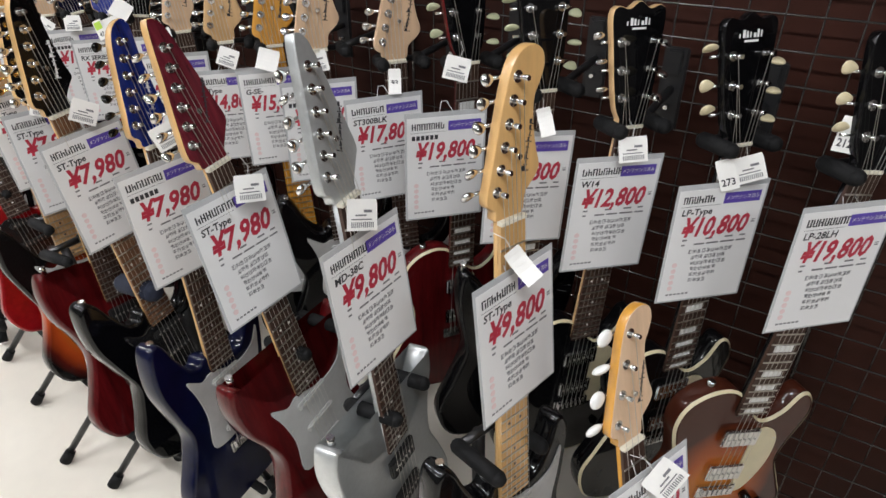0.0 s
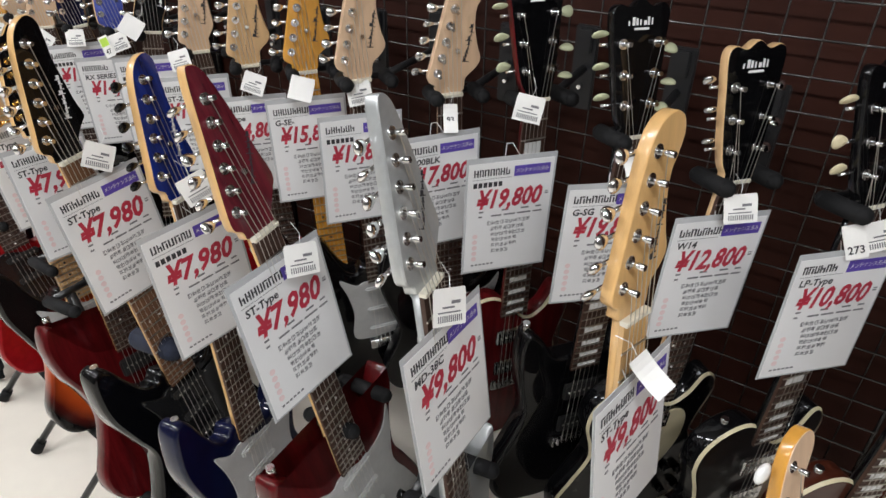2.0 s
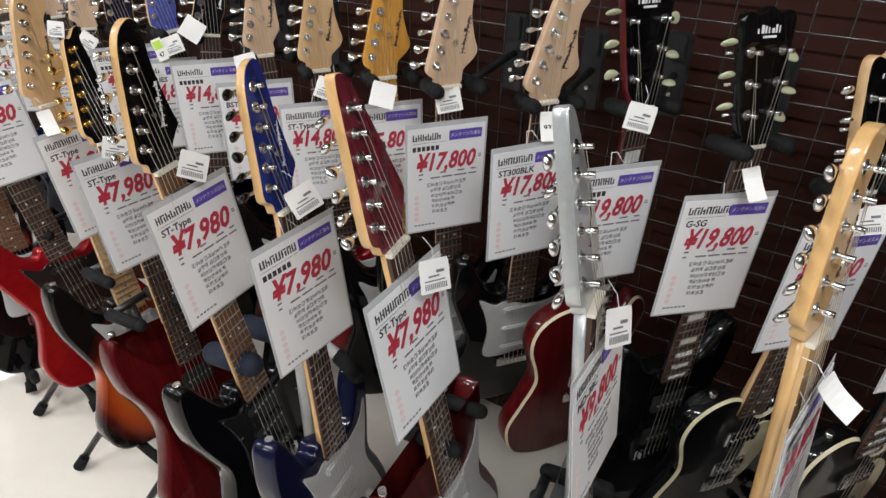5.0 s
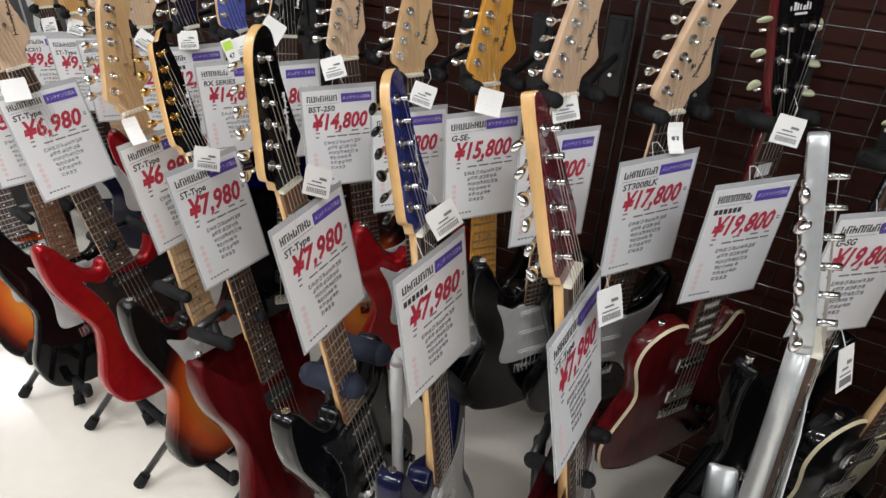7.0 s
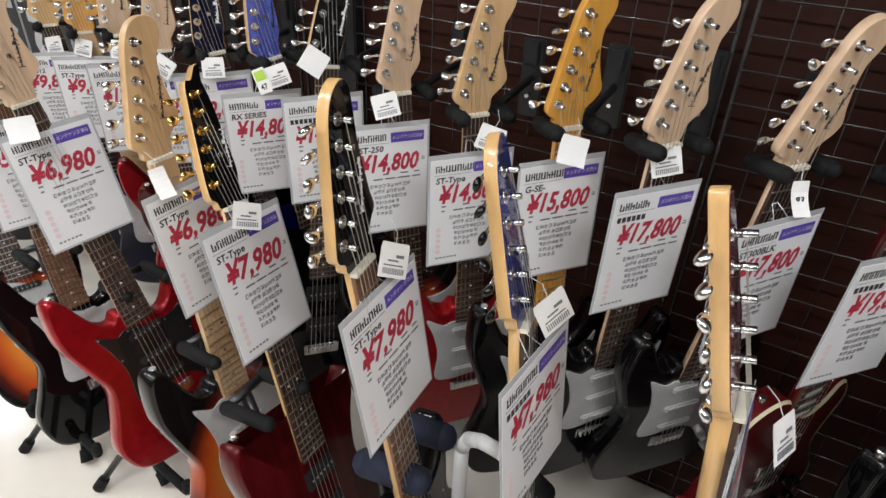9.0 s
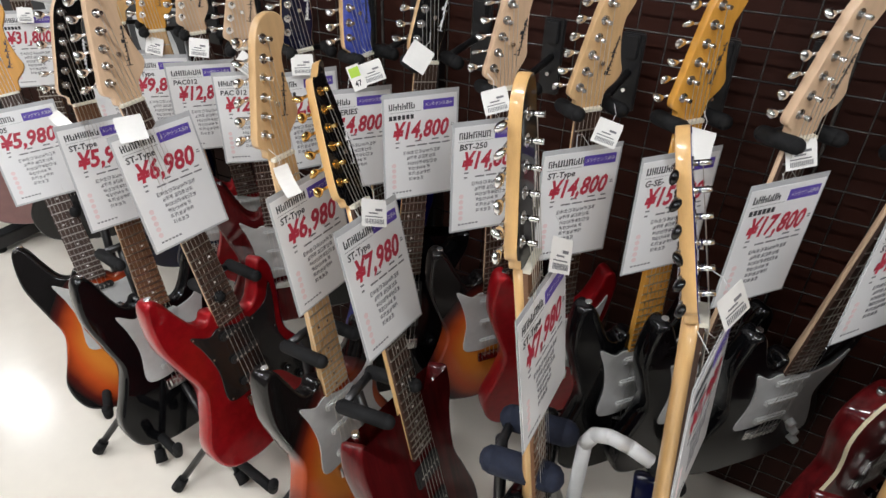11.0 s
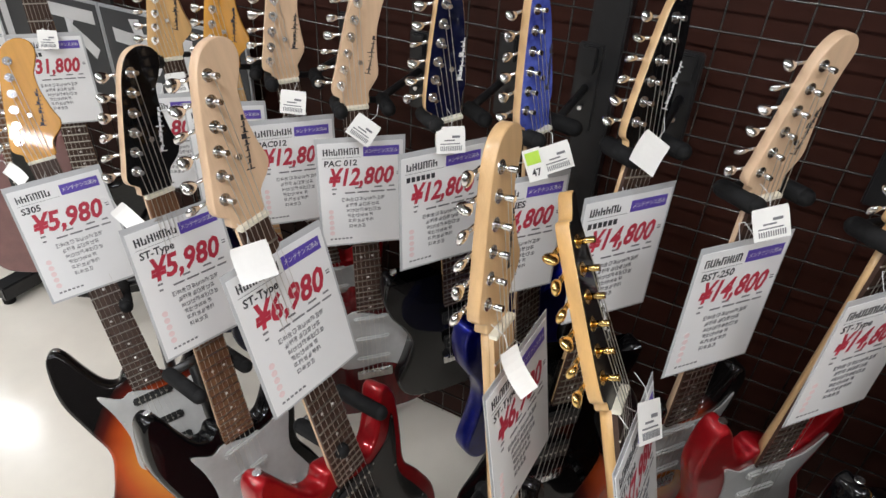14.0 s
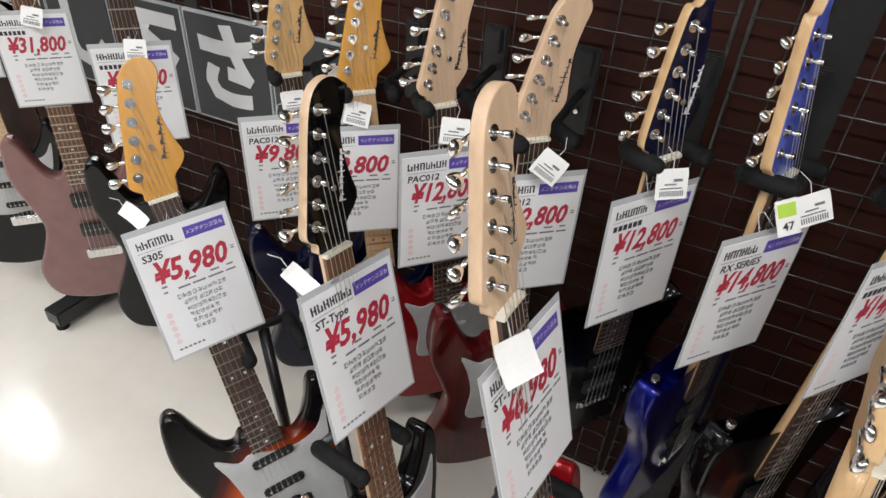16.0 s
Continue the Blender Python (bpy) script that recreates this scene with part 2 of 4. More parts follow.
for lx, ly, lw, ld, watts in LAMPS:
    lampob = thing("ceiling_lamp", pose(lx, ly, CEILING - 0.075), "white fluorescent ceiling lamp, switched on", "lamp", "ceiling lamps")
    part("housing", box(bmesh.new(), -lw / 2 - 0.02, lw / 2 + 0.02, -ld / 2 - 0.02, ld / 2 + 0.02, 0.0, 0.075, 0.01), CEIL, lampob)
    part("diffuser", box(bmesh.new(), -lw / 2, lw / 2, -ld / 2, ld / 2, -0.02, -0.004), GLOW, lampob, "glowing white diffuser")

tagged(plain_box("wall_far", X0, X1, Y1, Y1 + 0.12, 0, CEILING, PLASTER), "unseen plaster wall, darkened to cut fill light", "wall")

# wire mesh panels in front of the wall
PITCH, PANEL_W = 0.055, 0.92
V_WIRE = mesh_of("wire", rod(bmesh.new(), (0, 0, 0), (0, 0, 1.86), 0.0017, seg=6), WIRE)
H_WIRE = mesh_of("wire", rod(bmesh.new(), (0, -0.0034, 0), (PANEL_W - 0.02, -0.0034, 0), 0.0019, seg=6), WIRE)
RAIL_V = mesh_of("edge_rod", rod(bmesh.new(), (0, 0, 0), (0, 0, 1.86), 0.004, seg=8), WIRE)
for k in range(5):
    px = -3.62 + k * PANEL_W
    pan = thing("wire_mesh_panel", pose(px, MESH_Y, 0.04), "black wire mesh display panel fixed before a brown wall", "mesh panel", "wire mesh panels")
    for i in range(1, 16):
        part("wire", V_WIRE, WIRE, pan, m=pose(0.01 + i * 0.0565, 0, 0))
    for i in range(34):
        part("wire", H_WIRE, WIRE, pan, m=pose(0.01, 0, 0.02 + i * PITCH))
    for x in (0.01, PANEL_W - 0.01):
        part("edge_rod", RAIL_V, WIRE, pan, m=pose(x, 0, 0))
    part("fixing_bracket", box(bmesh.new(), 0.0, 0.03, 0.0, WALL_Y - MESH_Y, 1.2, 1.24, 0.002), TUBE, pan)

# ---- guitars ----
N = 0.80  # height of the nut above the foot of the body

BODIES = {
    "st": [(-.028, .424), (-.048, .438), (-.070, .426), (-.090, .388), (-.106, .350), (-.122, .334), (-.141, .352), (-.148, .43), (-.128, .51), (-.113, .57), (-.13, .63),
           (-.156, .70), (-.135, .77), (-.07, .798), (.0, .80), (.08, .796), (.145, .755), (.16, .69), (.138, .62), (.113, .56), (.125, .49),
           (.134, .42), (.122, .386), (.104, .388), (.088, .425), (.066, .458), (.044, .468), (.028, .456)],
    "lp": [(-.03, .405), (-.08, .40), (-.122, .428), (-.133, .475), (-.116, .535), (-.113, .575), (-.14, .63), (-.166, .69), (-.145, .765),
           (-.08, .80), (0, .806), (.08, .80), (.145, .765), (.166, .69), (.14, .63), (.113, .575), (.116, .53), (.133, .46), (.118, .42),
           (.095, .415), (.07, .455), (.03, .468)],
    "sg": [(-.03, .42), (-.06, .415), (-.09, .37), (-.118, .35), (-.13, .39), (-.125, .46), (-.11, .545), (-.135, .62), (-.165, .70),
           (-.14, .775), (-.07, .80), (0, .80), (.07, .80), (.14, .775), (.165, .70), (.135, .62), (.11, .545), (.125, .46), (.13, .39),
           (.118, .35), (.09, .37), (.06, .415), (.03, .42)],
    "md": [(-.028, .424), (-.048, .438), (-.070, .428), (-.094, .392), (-.130, .345), (-.148, .385), (-.142, .45), (-.118, .51), (-.106, .57), (-.126, .64),
           (-.152, .71), (-.125, .775), (-.06, .798), (.0, .80), (.08, .79), (.14, .74), (.152, .68), (.128, .60), (.108, .54), (.12, .47),
           (.142, .42), (.142, .375), (.112, .402), (.086, .440), (.062, .462), (.042, .468), (.028, .456)],
}
GUARDS = {
    "st": [(-.03, .462), (-.055, .468), (-.090, .445), (-.077, .49), (-.068, .55), (-.075, .62), (-.04, .635), (.02, .63), (.06, .65), (.10, .71),
           (.135, .70), (.115, .63), (.09, .56), (.105, .49), (.112, .44), (.085, .476), (.03, .485)],
    "lp": [(.034, .50), (.065, .49), (.085, .52), (.085, .58), (.06, .64), (.036, .63)],
}
HEADS = {
    "rd": [(-.021, 0), (-.025, .014), (-.036, .026), (-.035, .06), (-.034, .11), (-.031, .165), (-.022, .19), (-.004, .2), (.01, .19), (.015, .17),
           (.02, .135), (.029, .10), (.038, .07), (.046, .048), (.038, .036), (.026, .02), (.021, .0)],
    "st": [(-.021, 0), (-.024, .014), (-.037, .027), (-.036, .06), (-.034, .11), (-.030, .165), (-.02, .19), (0, .198), (.02, .19), (.028, .172),
           (.024, .152), (.0195, .138), (.024, .11), (.036, .078), (.047, .055), (.043, .04), (.028, .024), (.021, .0)],
    "pac": [(-.021, 0), (-.024, .014), (-.036, .026), (-.034, .06), (-.031, .12), (-.026, .175), (-.01, .197), (.012, .195), (.025, .178), (.023, .155),
            (.022, .12), (.03, .08), (.037, .05), (.03, .03), (.024, .02), (.021, .0)],
    "lp": [(-.021, 0), (-.023, .012), (-.031, .03), (-.037, .07), (-.042, .12), (-.046, .165), (-.036, .178), (-.018, .174), (0, .184), (.018, .174),
           (.036, .178), (.046, .165), (.042, .12), (.037, .07), (.031, .03), (.023, .012), (.021, 0)],
    "md": [(-.021, 0), (-.026, .012), (-.036, .024), (-.036, .06), (-.034, .12), (-.031, .196), (-.022, .205), (-.008, .196), (.004, .172), (.02, .13),
           (.036, .085), (.048, .05), (.042, .034), (.026, .012), (.021, 0)],
    "ib": [(-.021, 0), (-.026, .012), (-.034, .024), (-.034, .07), (-.032, .14), (-.028, .185), (-.016, .188), (-.004, .206), (.006, .204), (.004, .182),
           (.013, .15), (.022, .10), (.030, .05), (.028, .03), (.024, .012), (.021, 0)],
}
HEADS["rs"] = HEADS["rd"]
HEAD_TILT = {"lp": 12, "md": 9, "ib": 10, "rd": 10}
# the tuner edge slants so that each string runs straight to its post
SLANT = {"st": 0.23, "rd": 0.22, "rs": 0.22, "pac": 0.23, "md": 0.20, "ib": 0.24, "lp": 0.0}
for key_, pull in SLANT.items():
    HEADS[key_] = [(x + pull * max(0.0, z - 0.03), z) for x, z in HEADS[key_]]
POST = mesh_of("tuner", rod(rod(rod(bmesh.new(), (0, -0.001, 0), (0, 0.0005, 0), 0.0072, seg=12), (0, -0.017, 0), (0, 0, 0), 0.0033, seg=10),
                            (0, 0.016, 0), (-0.026, 0.016, 0), 0.0024, seg=8), CHROME)
POST_G = POST.copy()
POST_G.materials[0] = GOLD


def button_mesh(mat, kind):
    bm = bmesh.new()
    r = bmesh.ops.create_uvsphere(bm, u_segments=12, v_segments=8, radius=1)
    for v in r["verts"]:
        x, y, z = v.co
        if kind == "kidney":
            v.co = (x * 0.010, y * 0.0042 * (1 - 0.3 * x), z * 0.0075 * (1 - 0.35 * x))
        elif kind == "key":
            v.co = (x * 0.013, y * 0.004, z * 0.0085 * (1 - 0.45 * x))
        else:
            v.co = (x * 0.0135, y * 0.006, z * 0.0135)
    for f in bm.faces:
        f.smooth = True
    bmesh.ops.translate(bm, verts=bm.verts, vec=(-0.031, 0.016, 0))
    return mesh_of("button", bm, mat)


BUTTONS = {"chrome": button_mesh(CHROME, "kidney"), "gold": button_mesh(GOLD, "kidney"), "black": button_mesh(BLACK, "kidney"),
           "mint": button_mesh(MINT, "key"), "cream": button_mesh(CREAM, "key"), "pearl": button_mesh(PEARL, "oval")}


def fret_z(n, scale):
    return N - scale * (1 - 2 ** (-n / 12))


def neck_half(z):
    return 0.0212 + (N - z) * 0.0165


NECKS = {}


def neck_meshes(board, wood, inlay, scale):
    key = (board.name, wood.name, inlay, scale)
    if key in NECKS:
        return NECKS[key]
    end = fret_z(21.6, scale)
    bm = bmesh.new()
    rings = []
    for z, deep in ((N, 0.017), (N - 0.1, 0.017), (N - 0.34, 0.019), (N - 0.40, 0.022), (end + 0.004, 0.024)):
        h = neck_half(z)
        rings.append([bm.verts.new((h * math.cos(a), 0.0056 + deep * math.sin(a) ** 0.8 if math.sin(a) > 1e-6 else 0.0056, z)) for a in [math.pi * i / 10 for i in range(11)]])
    for a, b in zip(rings, rings[1:]):
        for i in range(10):
            bm.faces.new((a[i], a[i + 1], b[i + 1], b[i])).smooth = True
        bm.faces.new((a[0], b[0], b[10], a[10]))
    bm.faces.new(rings[0])
    bm.faces.new(rings[-1][::-1])
    bmesh.ops.recalc_face_normals(bm, faces=bm.faces)
    neck = mesh_of("neck", bm, wood)
    h0, h1 = neck_half(N), neck_half(end)
    fb = mesh_of("fretboard", slab([Vector(p) for p in ((-h0, N - .004), (-h1, end), (h1, end), (h0, N - .004))], 0.0, 0.0054), board)
    frets = []
    for n in range(1, 22):
        z = fret_z(n, scale)
        h = neck_half(z)
        frets.append(mesh_of("fret", box(bmesh.new(), -h, h, -0.0013, 0.0005, z - 0.0012, z + 0.0012), STEEL))
    inlays = []
    for n in (3, 5, 7, 9, 12, 15, 17, 19, 21):
        bm = bmesh.new()
        z0, z1 = fret_z(n - 1, scale), fret_z(n, scale)
        zc = (z0 + z1) / 2
        if inlay == "block":
            w = neck_half(zc) * 0.66
            box(bm, -w, w, -0.0006, 0.001, zc - (z0 - z1) * 0.34, zc + (z0 - z1) * 0.34)
        else:
            for x in ((-0.011, 0.011) if n == 12 else (0,)):
                rod(bm, (x, -0.0006, zc), (x, 0.001, zc), 0.0024, seg=10)
        inlays.append(mesh_of("inlay", bm, INK if board in (MAPLE, AMBER, NATURAL) else PEARL))
    NECKS[key] = (neck, fb, frets, inlays)
    return NECKS[key]


def pickup(parent, z, kind, cover=None):
    bm = bmesh.new()
    if kind == "single":
        box(bm, -0.037, 0.037, -0.004, 0.006, z - 0.0078, z + 0.0078, 0.003)
        p = part("pickup", bm, cover or GUARD, parent, "black pickup cover" if cover is DARKPICKUP else "")
    else:
        box(bm, -0.036, 0.036, -0.004, 0.006, z - 0.019, z + 0.019, 0.003)
        p = part("pickup", bm, CHROME if kind == "cover" else DARKPICKUP, parent)
    bm = bmesh.new()
    for i in range(6):
        rod(bm, (-0.026 + i * 0.0104, -0.0052, z), (-0.026 + i * 0.0104, 0, z), 0.0022, seg=8)
    tagged(part("pole_row", bm, STEEL, p), kind="stuff")
    return p


def guitar(m, label, body="st", head="st", wood=MAPLE, face=None, board=ROSEWOOD, paint=BLACK, guard=GUARD, button="chrome", inlay="dot",
           pickups=("single", "single", "single"), binding=None, logo=INK, size=1.0, group="electric guitars on display", courses=6):
    """An electric guitar: foot of the body at the pose m, strings facing -y, head up."""
    scale = 0.628 if body in ("lp", "sg") else 0.648
    g = thing("electric_guitar", m @ Matrix.Diagonal((size, size, size, 1)), label, "guitar", group)
    neck, fb, frets, inl = neck_meshes(board, wood, inlay, scale)
    nk = part("neck", neck, wood, g)
    fbo = part("fretboard", fb, board, g)
    for f in frets:
        part("fret", f, STEEL, fbo)
    for f in inl:
        part("inlay", f, PEARL, fbo)
    part("nut", box(bmesh.new(), -0.0215, 0.0215, -0.0035, 0.006, N - 0.004, N + 0.0015, 0.0006), BONE, g)
    # head
    tilt = HEAD_TILT.get(head, 0)
    drop = 0.0 if head == "lp" else 0.006
    hm = pose(0, drop, N, -tilt, 0, 0)
    pts = curve_points([(x, z) for x, z in HEADS[head]], 4)
    hd = part("headstock", slab(pts, 0.0, 0.0145, 0.0016), wood, g, m=hm)
    if face is not None:
        part("head_veneer", slab(inset(pts, 0.0012), -0.0007, 0.0004), face, hd, "lacquered headstock face")
    front = -0.0008 if face is not None else -0.0002
    posts = []
    if head == "lp":
        for s in (-1, 1):
            for i in range(3):
                z = 0.045 + i * 0.041
                x = s * (0.0215 + 0.0035 * i)
                t = part("tuner", POST, CHROME, hd, m=Matrix.Translation((x, front, z)) @ (Matrix.Identity(4) if s < 0 else Matrix.Rotation(math.pi, 4, "Y")))
                part("button", BUTTONS[button], CHROME, t, m=pose(0, 0, 0, random.uniform(0, 70), 0, 0))
                posts.append((x, z))
    else:
        for k in range(courses):
            i = k * 5 / (courses - 1)
            z = 0.038 + i * 0.0256
            x = -0.0205 + i * (0.0072 if head != "md" else 0.0064)
            t = part("tuner", POST_G if button == "gold" else POST, CHROME, hd, m=pose(x, front, z))
            turn = Matrix.Translation((0, 0.016, 0)) @ Matrix.Rotation(radians(random.uniform(-60, 60)), 4, "X") @ Matrix.Translation((0, -0.016, 0))
            part("button", BUTTONS[button], CHROME, t, m=turn)
            posts.append((x, z))
        rod_bm = rod(bmesh.new(), (0.012, -0.007, 0.075), (0.012, 0, 0.075), 0.004, 0.0025, seg=8)
        part("string_tree", rod_bm, CHROME, hd)
    # a maker's mark as a plain shape
    bm = bmesh.new()
    if head == "lp":
        for k in range(7):
            w = 0.0022 + 0.0012 * ((k * 5) % 3)
            box(bm, -0.022 + k * 0.0062, -0.022 + k * 0.0062 + w, -0.0003, 0.0001, 0.150, 0.156 + 0.0015 * ((k * 3) % 4))
        box(bm, -0.012, 0.012, -0.0003, 0.0001, 0.144, 0.147)
    else:
        rot = Matrix.Translation((0.032, 0, 0.082)) @ Matrix.Rotation(radians(12 if head != "md" else 24), 4, "Y")
        rng = random.Random(label)
        for k in range(9):
            z = -0.03 + k * 0.007
            w = 0.007 if k in (0, 5) else rng.uniform(0.003, 0.0045)
            box(bm, -w, w * 0.6, -0.0003, 0.0001, z, z + 0.0013, m=rot @ Matrix.Rotation(radians(rng.uniform(-6, 6)), 4, "Y"))
            box(bm, -w * rng.uniform(0.2, 1), -w * 0.1 + 0.001, -0.00035, 0.0001, z + 0.001, z + 0.0062, m=rot)
    tagged(part("maker_mark", bm, logo, hd, m=pose(0, front - 0.0002, 0)), kind="stuff")
    # body, set back behind the fretboard
    pts = curve_points([(x, N - v) for x, v in BODIES[body]], 5)
    bd = part("body", slab(pts, 0.008, 0.050, 0.007), paint, g)
    if binding is not None:
        bm = bmesh.new()
        inner = inset(pts, 0.0035)
        a = [bm.verts.new((p.x, 0.0118, p.y)) for p in inset(pts, -0.0008)]
        b = [bm.verts.new((p.x, 0.0070, p.y)) for p in inner]
        for i in range(len(pts)):
            bm.faces.new((a[i], a[(i + 1) % len(a)], b[(i + 1) % len(b)], b[i])).smooth = True
        part("binding", bm, binding, bd)
    if guard is not None:
        gk = "lp" if body in ("lp", "sg") else "st"
        gp = curve_points([(x, N - v) for x, v in GUARDS[gk]], 4)
        gd = part("pickguard", slab(gp, 0.0045, 0.0076, 0.0008), guard, bd)
        bm = bmesh.new()
        for p in inset(gp, 0.005)[::7]:
            rod(bm, (p.x, 0.0040, p.y), (p.x, 0.0046, p.y), 0.002, seg=8)
        tagged(part("screw_ring", bm, STEEL, gd), kind="stuff")
    for z, kind in zip((N - 0.485, N - 0.545, N - 0.605) if len(pickups) == 3 else (N - 0.50, N - 0.585), pickups):
        pickup(bd, z, "single" if kind == "dark" else kind, DARKPICKUP if guard is BLACKGUARD or kind == "dark" else None)
    knobs = [(0.075, 0.655), (0.10, 0.695), (0.118, 0.735)] if body in ("st", "md") else [(0.075, 0.66), (0.115, 0.685), (0.085, 0.735), (0.125, 0.74)]
    for x, v in knobs:
        part("knob", rod(bmesh.new(), (x, 0.008, N - v), (x, -0.010, N - v), 0.010, 0.008, seg=14), GUARD if guard is GUARD and body == "st" else BLACK, bd)
    br = N - scale
    bm = box(bmesh.new(), -0.04, 0.04, -0.001, 0.009, br - 0.022, br + 0.006, 0.002)
    bridge = part("bridge", bm, CHROME, bd)
    for i in range(6):
        part("saddle", box(bmesh.new(), -0.031 + i * 0.0104, -0.0225 + i * 0.0104, -0.006, 0.0, br - 0.014, br + 0.004, 0.001), CHROME, bridge)
    for x, v in ((-0.118, 0.345), (0.0, 0.798)):
        if x and body in ("lp",):
            x, v = -0.08, 0.402
        part("strap_button", rod(bmesh.new(), (x, 0.028, N - v + (0.012 if x else -0.010)), (x, 0.028, N - v - (0.005 if x else -0.005)), 0.0065, seg=10), CHROME, bd)
    # strings
    for k in range(courses):
        i = k * 5 / (courses - 1)
        xn, xb = -0.0175 + i * 0.007, -0.0265 + i * 0.0106
        bm = rod(bmesh.new(), (xn, -0.0045, N), (xb, -0.008, br), 0.00055 - 0.00005 * i, seg=5, caps=False)
        if head == "lp":
            px, pz = posts[(0, 1, 2, 5, 4, 3)[k]]
        else:
            px, pz = posts[k]
        q = hm @ Vector((px, -0.010, pz))
        rod(bm, (xn, -0.0045, N), q, 0.0005, seg=5, caps=False)
        part("string", bm, STEEL, g)
    return g


# ---- price cards, tags, stands, hooks ----
CW, CH = 0.154, 0.216


def bars(rows, y=-0.0012):
    bm = bmesh.new()
    for x0, x1, z0, z1 in rows:
        box(bm, x0, x1, y, y + 0.0004, z0, z1)
    return bm


def fine_rows():
    """Small print too fine to read: two short lines, then a block of dense square characters."""
    rng = random.Random(4)
    rows = []
    for x0, x1 in ((-0.052, -0.044), (-0.012, 0.0), (0.022, 0.036), (0.048, 0.058)):
        rows.append((x0, x1, 0.0105, 0.0132))
    for x0, x1 in ((-0.052, -0.046), (-0.030, -0.012), (-0.008, 0.012), (0.016, 0.040), (0.044, 0.060)):
        rows.append((x0, x1, 0.0015, 0.0042))
    z = -0.0105
    for x, n in ((-0.036, 10), (-0.030, 8), (-0.028, 8), (-0.027, 6), (-0.026, 6), (-0.025, 4)):
        for k in range(n):
            w = 0.0062
            for p in rng.sample((0.0, 0.28, 0.55, 0.84), 3):
                rows.append((x + w * p, x + w * (p + 0.13), z - rng.uniform(0.002, 0.0038), z + rng.uniform(0.002, 0.0038)))
            for p in rng.sample((-0.0034, -0.0014, 0.0008, 0.003), 2):
                rows.append((x, x + w * rng.uniform(0.7, 1.0), z + p - 0.0004, z + p + 0.0005))
            x += w + 0.0016
        z -= 0.0112
    for k in range(6):
        rows.append((-0.060 + k * 0.007, -0.0555 + k * 0.007, -0.0935, -0.0905))
    return rows


FINE = mesh_of("fine_print", bars(fine_rows()), GREYINK)
SHEET = mesh_of("sheet", box(bmesh.new(), -CW / 2 + .004, CW / 2 - .004, -0.0008, 0.0, -CH / 2 + .004, CH / 2 - .009), PAPER)
SLEEVE_ME = mesh_of("sleeve", box(bmesh.new(), -CW / 2, CW / 2, 0.0002, 0.0012, -CH / 2, CH / 2, 0.0004), SLEEVE)
BORDER = mesh_of("border_line", bars([(-0.066, 0.0, 0.0712, 0.0717)]), GREYINK)
CIRCLE = mesh_of("pale_circle", rod(bmesh.new(), (0, -0.0012, 0), (0, -0.0008, 0), 0.0046, seg=10), PINKINK)
LABEL = mesh_of("purple_label", box(bmesh.new(), 0.004, 0.066, -0.0014, -0.0008, 0.072, 0.090), PURPLE)
PRICE_UNIT = mesh_of("unit_mark", bars([(0.062, 0.068, 0.038, 0.0395), (0.062, 0.068, 0.034, 0.036)]), GREYINK)
MAINT = lettering("メンテナンス済み", 0.0085, WHITEINK, width=0.056)


def price_card(m, price, type_text, title_width, label):
    c = thing("price_card", m, label, "price card", "price cards on guitars")
    part("sleeve", SLEEVE_ME, SLEEVE, c)
    sh = part("sheet", SHEET, PAPER, c)
    lab = part("purple_label", LABEL, PURPLE, sh)
    part("label_text", MAINT, WHITEINK, lab, m=pose(0.035, -0.0018, 0.081))
    part("border_line", BORDER, GREYINK, sh)
    tagged(part("fine_print", FINE, GREYINK, sh), kind="stuff")
    for k in range(5):
        part("pale_circle", CIRCLE, PINKINK, sh, m=pose(-0.056, 0, -0.034 - k * 0.0112))
    part("unit_mark", PRICE_UNIT, GREYINK, sh)
    rng = random.Random(price + type_text + str(title_width))
    rows, x = [], -0.064
    while x < -0.064 + title_width * 1.1:
        w = rng.uniform(0.0078, 0.0102)
        rows.append((x, x + w * 0.24, 0.0765, 0.0885))
        rows.append((x + w * 0.3, x + w * 0.8, *rng.choice(((0.0765, 0.0785), (0.0815, 0.0835), (0.0865, 0.0885)))))
        rows.append((x + w * 0.55, x + w * 0.8, 0.0765, 0.0885 - rng.choice((0, 0.004))))
        x += w
    tagged(part("title_print", bars(rows), INK, sh), kind="stuff")
    if type_text:
        me = lettering(type_text, 0.0155, INK, 0.0004, 0.1)
        half = max(v.co.x for v in me.vertices)
        part("type_text", me, INK, sh, m=pose(-0.064 + half, -0.0012, 0.0610))
    else:
        part("type_text", bars([(-0.064 + k * 0.0085, -0.0578 + k * 0.0085, 0.0570, 0.0655) for k in range(6)]), INK, sh)
    part("price_text", lettering(price, 0.034, REDINK, 0.0011, 0.28, 0.114), REDINK, sh, m=pose(0.000, -0.0013, 0.0325) @ Matrix.Diagonal((1, 1, 1.34, 1)))
    bm = bent(bmesh.new(), [(-0.012, 0.004, CH / 2 - 0.004), (-0.004, 0.02, CH / 2 + 0.012), (0.006, 0.02, CH / 2 + 0.012), (0.014, 0.004, CH / 2 - 0.004)], 0.0006, 5)
    part("cord", bm, WHITETUBE, c)
    return c


